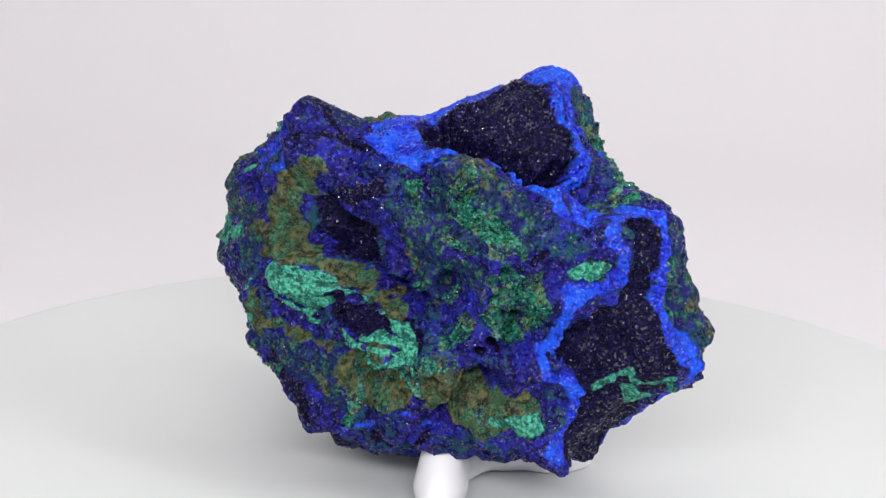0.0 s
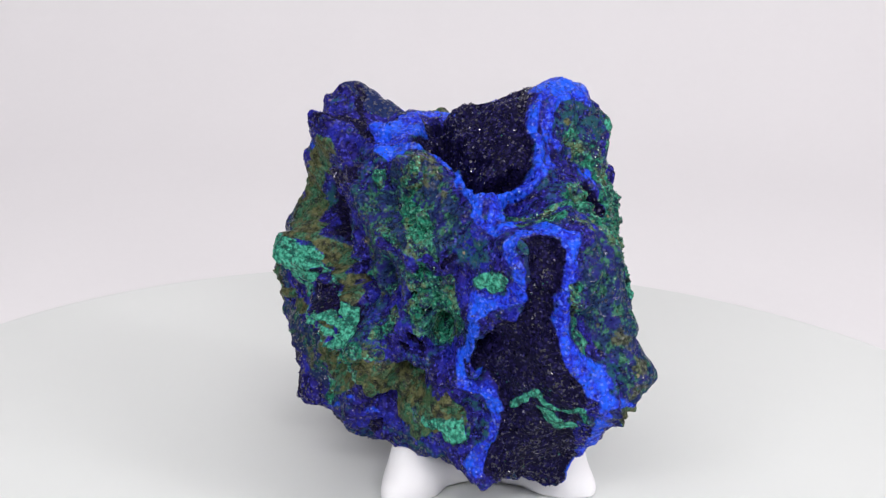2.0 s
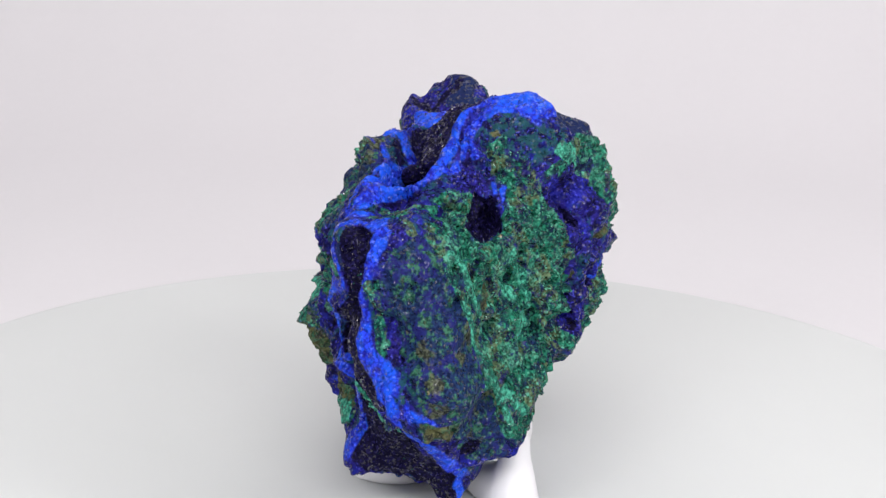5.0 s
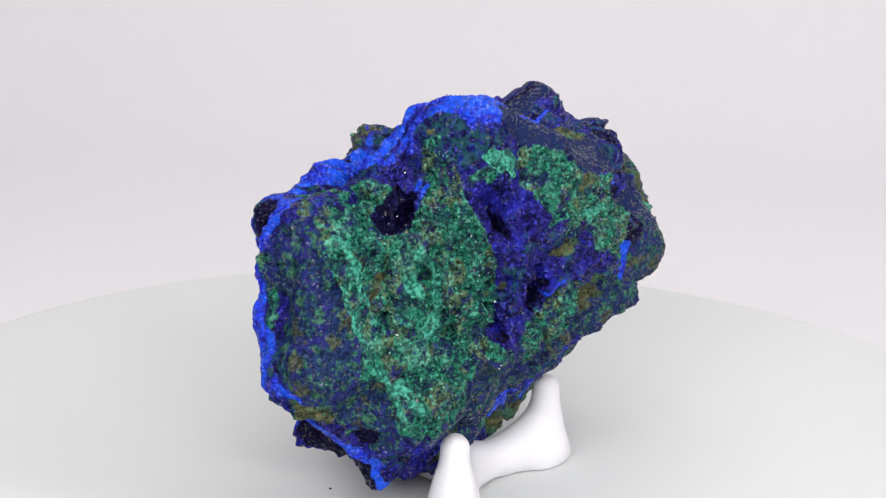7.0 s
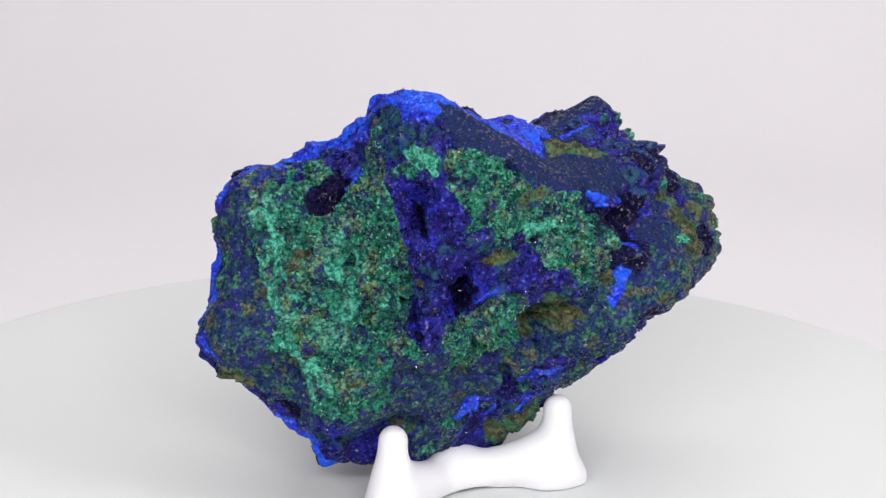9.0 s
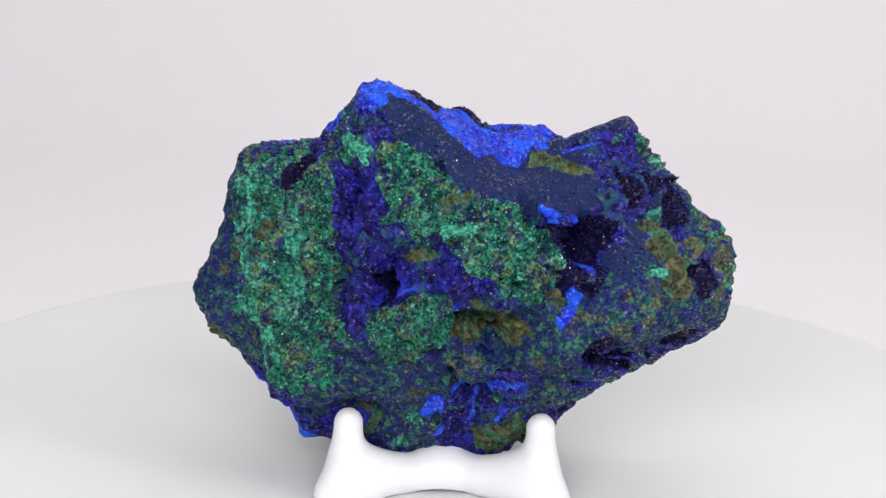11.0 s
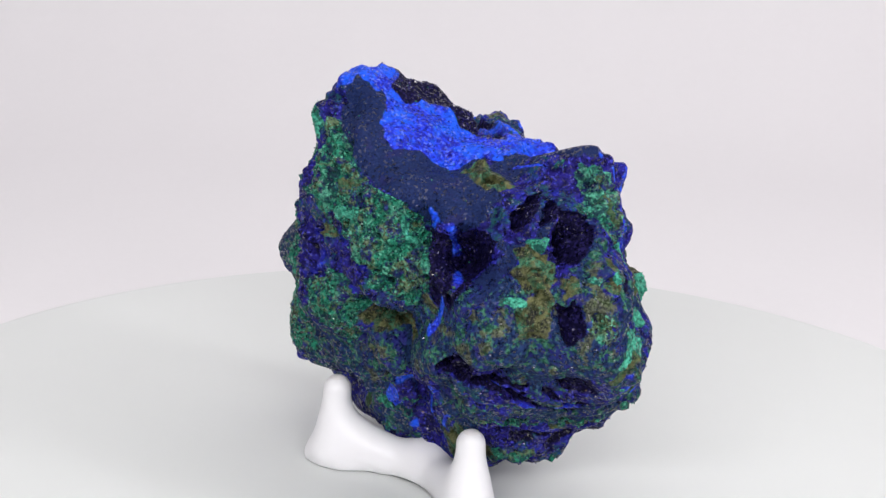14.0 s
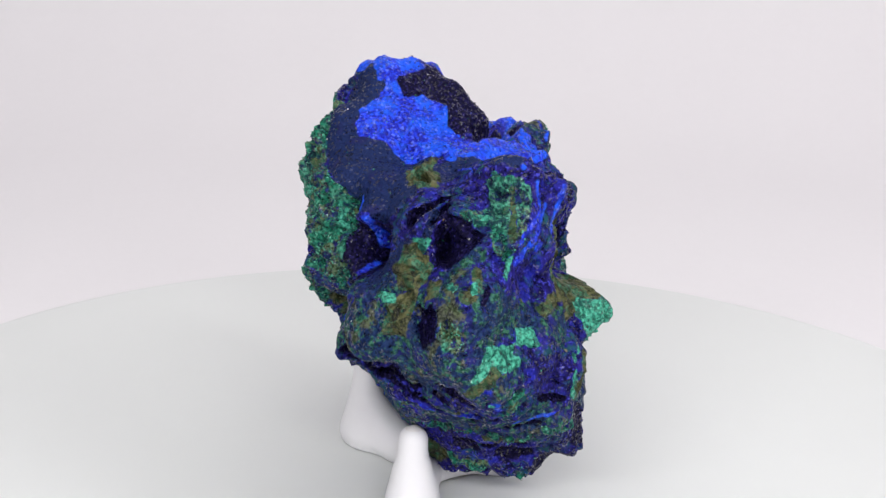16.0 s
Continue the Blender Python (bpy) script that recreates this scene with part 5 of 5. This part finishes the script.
    s.vein("dark", 0.9, -2.0, (151.1, -54.0), (168.0, -50.3), (174.9, -41.1))
    s.vein("mala", 1.0, 0.4, (131.8, -46.6), (148.7, -41.5))
    s.vein("mala", 1.2, 0.4, (163.7, -42.3), (173.8, -33.8))
    s.vein("mala", 1.3, 0.4, (150.5, -63.4), (168.5, -60.1))
    s.vein("mala", 0.8, 0.3, (69.2, -67.6), (134.5, -29.2))
    # rim of the cleft
    s.patch("dark", 0, (120.3, 20.0), (126.3, 24.8), (130.9, 20.4), (128.2, 14.2), (122.0, 7.8))
    s.vein("bright", 1.2, 0.5, (108.9, 30.4), (116.9, 24.3), (119.9, 17.2), (119.0, 9.1), (115.3, 1.2), (111.2, -8.5))
    s.vein("bright", 0.8, 0.3, (172.4, 34.5), (172.1, 27.1), (163.4, 19.5))
    # front face
    s.patch("slate", 0, (-109.0, 49.2), (-84.7, 52.4), (-68.1, 49.6), (-60.3, 33.0), (-59.4, 24.8), (-66.8, 14.5), (-71.5, 18.9), (-79.1, 17.2), (-89.6, 21.0), (-98.1, 28.2), (-106.8, 42.8))
    s.patch("slate", 0, (-120.6, 38.3), (-103.9, 28.3), (-94.5, 11.5), (-91.1, -6.8), (-105.1, -12.1), (-114.0, 5.1), (-119.9, 21.8))
    s.patch("mala", 0.3, (-97.3, 46.3), (-84.8, 51.4), (-78.4, 43.4), (-84.0, 38.0), (-69.4, 26.8), (-67.8, 18.6), (-73.8, 13.9), (-80.6, 23.5), (-93.0, 33.4))
    s.patch("mala", -0.6, (-78.9, 9.1), (-60.9, 10.8), (-56.7, -7.8), (-59.3, -16.5), (-72.9, -15.7), (-80.0, -7.1), (-76.3, 2.8))
    s.vein("mala", 1.2, 0.2, (-94.5, 11.5), (-92.9, -3.7))
    s.vein("mala", 1.0, 0.2, (-109.3, -2.8), (-103.9, -13.0))
    s.vein("ground", 1.2, 0.4, (-94.2, 16.8), (-81.0, 15.2), (-75.5, 11.4))
    s.patch("bright", 0.3, (169.9, 49.3), (160.0, 58.0), (-177.2, 71.9), (-121.6, 59.9), (-120.6, 52.2), (-135.6, 50.8), (-159.0, 51.0))
    s.patch("dark", -5.5, (-175.8, 21.0), (-172.0, 25.7), (-156.5, 24.5), (-148.4, 23.3), (-134.8, 23.7), (-136.5, 12.7), (-149.1, 0.6), (-154.8, 2.5), (-163.8, 6.6), (-173.8, 10.7))
    s.patch("ochre", 1.1, (-173.0, 29.5), (-168.4, 36.2), (-170.2, 30.0), (-177.8, 20.5), (-178.0, 10.2), (-169.6, 4.7), (-155.4, 1.7), (-131.0, -7.7), (-114.6, -12.7), (-116.6, -14.4), (-133.7, -8.6), (-157.0, -0.7), (-170.9, -1.5), (-179.5, -3.2), (178.4, 7.6), (178.7, 16.7), (-179.8, 24.6))
    s.patch("slate", 0, (-178.0, -25.0), (-163.7, -25.7), (-147.8, -32.7), (-144.1, -44.2), (-146.9, -44.9), (-157.7, -34.2), (-173.9, -27.9))
    s.patch("ochre", 0, (-147.6, -34.4), (-105.6, -25.4), (-103.4, -38.5), (-117.3, -45.6), (-142.5, -50.5), (-146.9, -40.3))
    s.patch("dark", -2.5, (-153.3, -11.1), (-147.2, -8.4), (-132.0, -10.4), (-117.5, -15.3), (-117.9, -19.0), (-126.1, -16.7), (-146.8, -18.6))
    s.patch("mint", 0.8, (-173.2, -3.1), (-169.1, 0.8), (-156.0, -2.2), (-148.2, -6.7), (-152.1, -8.9), (-149.2, -14.6), (-158.7, -18.1), (-157.0, -9.6), (-168.8, -9.2))
    s.vein("mint", 0.55, 1.0, (-166.8, -12.1), (-158.4, -22.3), (-144.6, -31.4), (-116.2, -25.5), (-106.4, -24.7))
    s.vein("mint", 0.55, 0.8, (-148.5, -7.0), (-134.0, -8.9), (-118.5, -13.9), (-111.5, -19.2), (-105.8, -23.8))
    s.vein("mint", 0.6, 0.8, (-129.0, -21.2), (-121.0, -17.7), (-110.8, -20.5))
    s.vein("mint", 0.5, 0.6, (-123.1, -21.9), (-112.7, -23.0), (-107.6, -22.1))
    s.vein("mala", 0.6, 0.6, (-146.5, -52.0), (-141.0, -48.8), (-123.0, -39.2), (-105.3, -30.0))
    s.vein("mala", 0.6, 0.6, (-140.9, -39.2), (-141.0, -47.8), (-117.9, -43.5))
    s.vein("mala", 0.6, 0.6, (-112.0, -25.4), (-104.6, -36.8))
    s.vein("mint", 0.5, 0.6, (-124.6, -26.0), (-119.4, -37.7))
    s.vein("mala", 0.5, 0.5, (-146.9, -43.3), (-141.6, -50.1))
    s.patch("ochre", 1.1, (-103.3, -23.0), (-92.4, -25.7), (-72.8, -41.2), (-62.1, -31.4), (-53.3, -38.6), (-57.0, -42.6), (-68.9, -47.9), (-89.0, -53.5), (-101.4, -38.7))
    s.patch("mint", 0.4, (-72.9, -45.8), (-65.2, -40.8), (-55.3, -38.2), (-54.8, -41.4), (-60.6, -44.8), (-67.8, -45.8))
    s.vein("mala", 1.0, 0.3, (-96.7, -23.5), (-90.1, -25.9))
    s.vein("mala", 0.9, 0.3, (-76.9, -46.0), (-75.8, -47.3))
    s.vein("ochre", 1.2, 0.2, (-172.4, -20.3), (-162.1, -25.1), (-149.1, -30.0))
    s.vein("dark", 2.0, -3, (-55.4, 42.5), (-48.6, 39.9))
    # bay of dark druse
    s.patch("dark", -1.5, (-44.5, 20.8), (-35.6, 20.5), (-34.5, 17.1), (-36.4, 9.9), (-37.2, 1.8), (-36.8, -4.1), (-34.0, -9.4), (-30.9, -13.0), (-30.5, -17.9), (-25.1, -30.9), (-12.7, -45.7), (-14.6, -51.4), (-24.4, -57.2), (-46.8, -45.2), (-49.9, -44.2), (-45.7, -37.8), (-43.8, -28.9), (-45.1, -25.0), (-52.8, -19.9), (-55.1, -16.6), (-50.7, -9.1), (-49.4, -1.7), (-44.8, 1.0), (-41.9, 4.3), (-43.2, 13.0))
    s.vein("dark", 1.5, -2.5, (-52.9, -14.8), (-48.3, -8.8))
    s.vein("mint", 0.75, 0.8, (-41.6, -26.5), (-39.4, -21.5), (-39.0, -16.8), (-36.7, -20.3), (-32.1, -22.2), (-30.5, -17.9))
    s.vein("mint", 1.5, 0.8, (-35.6, -23.6), (-28.9, -29.5), (-27.8, -27.2))
    s.vein("bright", 1.1, 0.8, (-44.0, 22.6), (-34.9, 23.0), (-31.9, 20.9), (-32.7, 15.6), (-35.8, 7.2), (-35.0, -1.0), (-32.1, -8.5), (-28.5, -11.8), (-27.2, -16.4), (-22.3, -26.9))
    s.vein("bright", 1.1, 0.8, (-46.1, 21.1), (-45.6, 14.4), (-43.4, 6.8), (-49.6, 4.8), (-54.6, -1.2), (-55.3, -15.1), (-48.0, -26.6), (-44.5, -29.3), (-45.2, -38.8), (-50.9, -44.5))
    s.patch("mint", 0.3, (-53.1, 9.3), (-50.3, 12.8), (-47.1, 11.5), (-47.4, 8.0), (-50.8, 6.6))
    s.vein("mala", 0.8, 0.3, (-34.2, 9.7), (-32.3, 3.9), (-29.9, -3.4))
    s.vein("mala", 1.2, 0.3, (-41.2, 27.8), (-33.1, 26.0), (-26.2, 21.9))
    s.vein("mala", 1.2, 0.2, (-21.5, 31.9), (-15.7, 27.4))
    s.patch("dark", -1.8, (-90.0, 85.9), (44.5, 78.5), (30.7, 70.3), (-17.6, 61.7), (-22.5, 50.8), (-29.4, 41.9), (-35.3, 38.2), (-48.1, 36.6), (-54.4, 40.5), (-58.0, 50.9), (-58.6, 60.3), (-73.7, 67.7))
    s.vein("bright", 1.2, 1.0, (-121.3, 61.8), (-79.7, 62.6), (-63.1, 59.2), (-59.4, 47.5), (-54.6, 36.3), (-49.6, 33.7), (-34.5, 35.5), (-28.7, 39.4), (-19.8, 50.1), (-15.8, 60.8), (18.9, 67.7))
    s.vein("bright", 0.8, 0.6, (24.6, 62.3), (16.7, 58.1), (-1.2, 59.1), (-9.8, 53.4), (-9.1, 47.9))
    s.vein("dark", 1.0, -3, (-75.5, -15.9), (-73.3, -20.5))
    s.vein("mala", 1.6, 0.3, (-0.2, 49.4), (5.0, 42.6), (10.9, 37.1))
    s.vein("ochre", 0.8, 0.2, (-0.2, 52.6))
    # filling out the corners
    s.vein("", 4.91, 1.2, (-15.0, -11.5), (-17.2, -7.9))
    s.vein("", 3.74, 1.0, (-18.3, -22.4))
    s.vein("", 4.03, 1.0, (172.5, 37.7), (158.5, 40.4))


def weathering(s):
    """Lumps, knobs and pores, coarser on the crusts, finer in the druses."""
    p = s.pos
    f = s.field
    calm = np.clip(1 - 0.7 * f["bright"] - 0.25 * f["slate"] - 0.6 * f["dark"] - 0.85 * f["velvet"] - 0.5 * f["mint"], 0.12, 1)
    crust = np.clip(f["mala"] + 0.7 * f["ochre"] + 0.3 * f["mint"], 0, 1)
    lumps = lattice(p / 9.5, 11) * 1.4 + (np.abs(lattice(p / 5.0, 12)) - 0.2) * 3.4
    knobs = np.abs(lattice(p / 2.3, 13)) - 0.2
    clusters = np.abs(lattice(p / 3.4, 18)) - 0.22
    pores = lattice(p / 1.15, 14)
    fine = lattice(p / 0.62, 15)
    rise = lumps * calm + knobs * (0.9 + 1.3 * crust) * calm + clusters * 2.2 * crust
    rise = np.where(rise > 0, 1.1 * np.tanh(rise / 1.1), rise)
    rise += pores * (0.24 + 0.20 * crust) * np.clip(calm + 0.3, 0, 1) + fine * (0.13 + 0.04 * crust)
    pits = np.clip(lattice(p / 3.6, 16) - 0.2, 0, 1)
    holes = np.clip(lattice(p / 1.6, 17) - 0.26, 0, 1)
    rise -= pits * 6.5 * calm * np.clip(0.4 + crust, 0, 1) + holes * 3.2 * np.clip(0.2 + crust, 0, 1) * calm
    return rise / 1000


def islands(tri, chosen, count):
    """Label the connected patches of the chosen triangles."""
    t = tri[chosen]
    label = np.arange(count)
    while True:
        low = label[t].min(1)
        before = label.copy()
        for c in range(3):
            np.minimum.at(label, t[:, c], low)
        label = label[label]
        label = label[label]
        if np.array_equal(before, label):
            return label[t[:, 0]]


def skin_part(name, co, normals, tri, fields, parent, label):
    """One patch of the stone's skin as a mesh of its own."""
    used, flat = np.unique(tri, return_inverse=True)
    data = bpy.data.meshes.new(name)
    data.vertices.add(len(used))
    data.vertices.foreach_set("co", co[used].astype(np.float32).ravel())
    data.loops.add(tri.size)
    data.loops.foreach_set("vertex_index", flat.ravel().astype(np.int32))
    data.polygons.add(len(tri))
    data.polygons.foreach_set("loop_start", np.arange(0, tri.size, 3, dtype=np.int32))
    data.polygons.foreach_set("loop_total", np.full(len(tri), 3, np.int32))
    data.polygons.foreach_set("use_smooth", np.ones(len(tri), bool))
    data.update()
    for layer_name, values in fields.items():
        layer = data.color_attributes.new(layer_name, "FLOAT_COLOR", "POINT")
        layer.data.foreach_set("color", values[used].ravel())
    data.normals_split_custom_set_from_vertices(normals[used])
    data.materials.append(stone_stuff)
    ob = new(name, data)
    ob.parent = parent
    return tagged(ob, label=label)


def scatter(name, chance, co, normals, number, low, high, slim, material, parent, label, seed):
    """Very many tiny pointed crystals on the skin, joined into one part."""
    rng = np.random.default_rng(seed)
    at = rng.choice(len(co), number, p=chance / chance.sum())
    size = rng.uniform(low, high, number) ** 1.0 / 1000
    axis = normals[at] + rng.normal(0, 0.55, (number, 3))
    axis /= np.linalg.norm(axis, axis=1)[:, None]
    side = np.cross(axis, rng.normal(0, 1, (number, 3)))
    side /= np.linalg.norm(side, axis=1)[:, None]
    other = np.cross(axis, side)
    wide = (size * slim)[:, None]
    mid = co[at] + axis * (size * 0.25)[:, None]
    ring = [mid + side * wide, mid + other * wide * 0.6, mid - side * wide, mid - other * wide * 0.6]
    top, foot = co[at] + axis * size[:, None] + side * wide * 0.4, co[at] - axis * (size * 0.5)[:, None]
    verts = np.stack([*ring, top, foot], 1).reshape(-1, 3)
    one = np.array([(0, 1, 4), (1, 2, 4), (2, 3, 4), (3, 0, 4), (1, 0, 5), (2, 1, 5), (3, 2, 5), (0, 3, 5)])
    tri = (one[None] + 6 * np.arange(number)[:, None, None]).reshape(-1, 3)
    data = bpy.data.meshes.new(name)
    data.from_pydata(verts.tolist(), [], tri.tolist())
    data.materials.append(material)
    data.update()
    ob = new(name, data)
    ob.parent = parent
    tagged(ob, label=label, kind="stuff")


def build_stone():
    s = Stone(LEVEL)
    form(s)
    facets(s)
    s.settle()
    minerals(s)
    f = s.field
    r = s.r + s.relief + weathering(s) + GROWTH
    co = CENTRE + s.d * r[:, None]
    co[:, 2] = np.maximum(co[:, 2], 0.0012)
    cross = np.cross(co[s.tri[:, 1]] - co[s.tri[:, 0]], co[s.tri[:, 2]] - co[s.tri[:, 0]])
    normals = np.stack([np.bincount(s.tri.ravel(), np.repeat(cross[:, k], 3), len(co)) for k in range(3)], 1)
    normals /= np.linalg.norm(normals, axis=1)[:, None] + 1e-30
    fields = {}
    for name, keys in (("mineral", ("mala", "ochre", "bright", "velvet")), ("mineral_more", ("dark", "slate", "mint", "mint"))):
        fields[name] = np.stack([f[k] for k in keys], 1).astype(np.float32)
    root = new("mineral_specimen")
    tagged(root, "deep blue azurite stone with green malachite crusts on a white stand", "mineral")
    rest = np.ones(len(s.tri), bool)
    for name, mask, label in (
            ("malachite_crust", np.maximum(f["mala"], f["mint"]), "porous green malachite crust"),
            ("ochre_crust", f["ochre"], "earthy olive-brown crust"),
            ("azurite_vein", f["bright"], "bright blue azurite band"),
            ("crystal_and_shade_pocket", f["dark"], "blackish violet pocket of tiny crystals, partly shade put into the colour")):
        chosen = np.nonzero((mask[s.tri].mean(1) > 0.5) & rest)[0]
        label_of = islands(s.tri, chosen, len(co))
        names, counts = np.unique(label_of, return_counts=True)
        for key in names[counts > 1500]:
            mine = chosen[label_of == key]
            rest[mine] = False
            skin_part(name, co, normals, s.tri[mine], fields, root, label)
    skin_part("azurite_body", co, normals, s.tri[rest], fields, root, "violet-blue azurite ground")
    open_skin = np.clip(1 - f["ochre"] - 0.8 * f["velvet"] - 0.5 * f["bright"] - f["mala"] - f["slate"] * 0.6 - f["mint"], 0.02, 1)
    scatter("azurite_druse", open_skin * (0.35 + f["dark"]), co, normals, 6500, 0.15, 0.42, 0.7, azurite_crystal, root, "tiny glassy dark blue crystals", 5)
    scatter("malachite_druse", np.clip(f["mala"] + 0.5 * f["mint"] + 0.015, 0, 1), co, normals, 7000, 0.15, 0.38, 0.7, malachite_crystal, root, "tiny green malachite tips", 6)
    return root


stone = build_stone()

# ---------------------------------------------------------------- movement


def motions():
    for thing in (plate, grit, holder, stone):
        walk(thing, [(t / 2, pose(0, 0, 0, 0, 0, SPIN * t / 2)) for t in range(int(SECONDS * 2) + 1)])


motions()
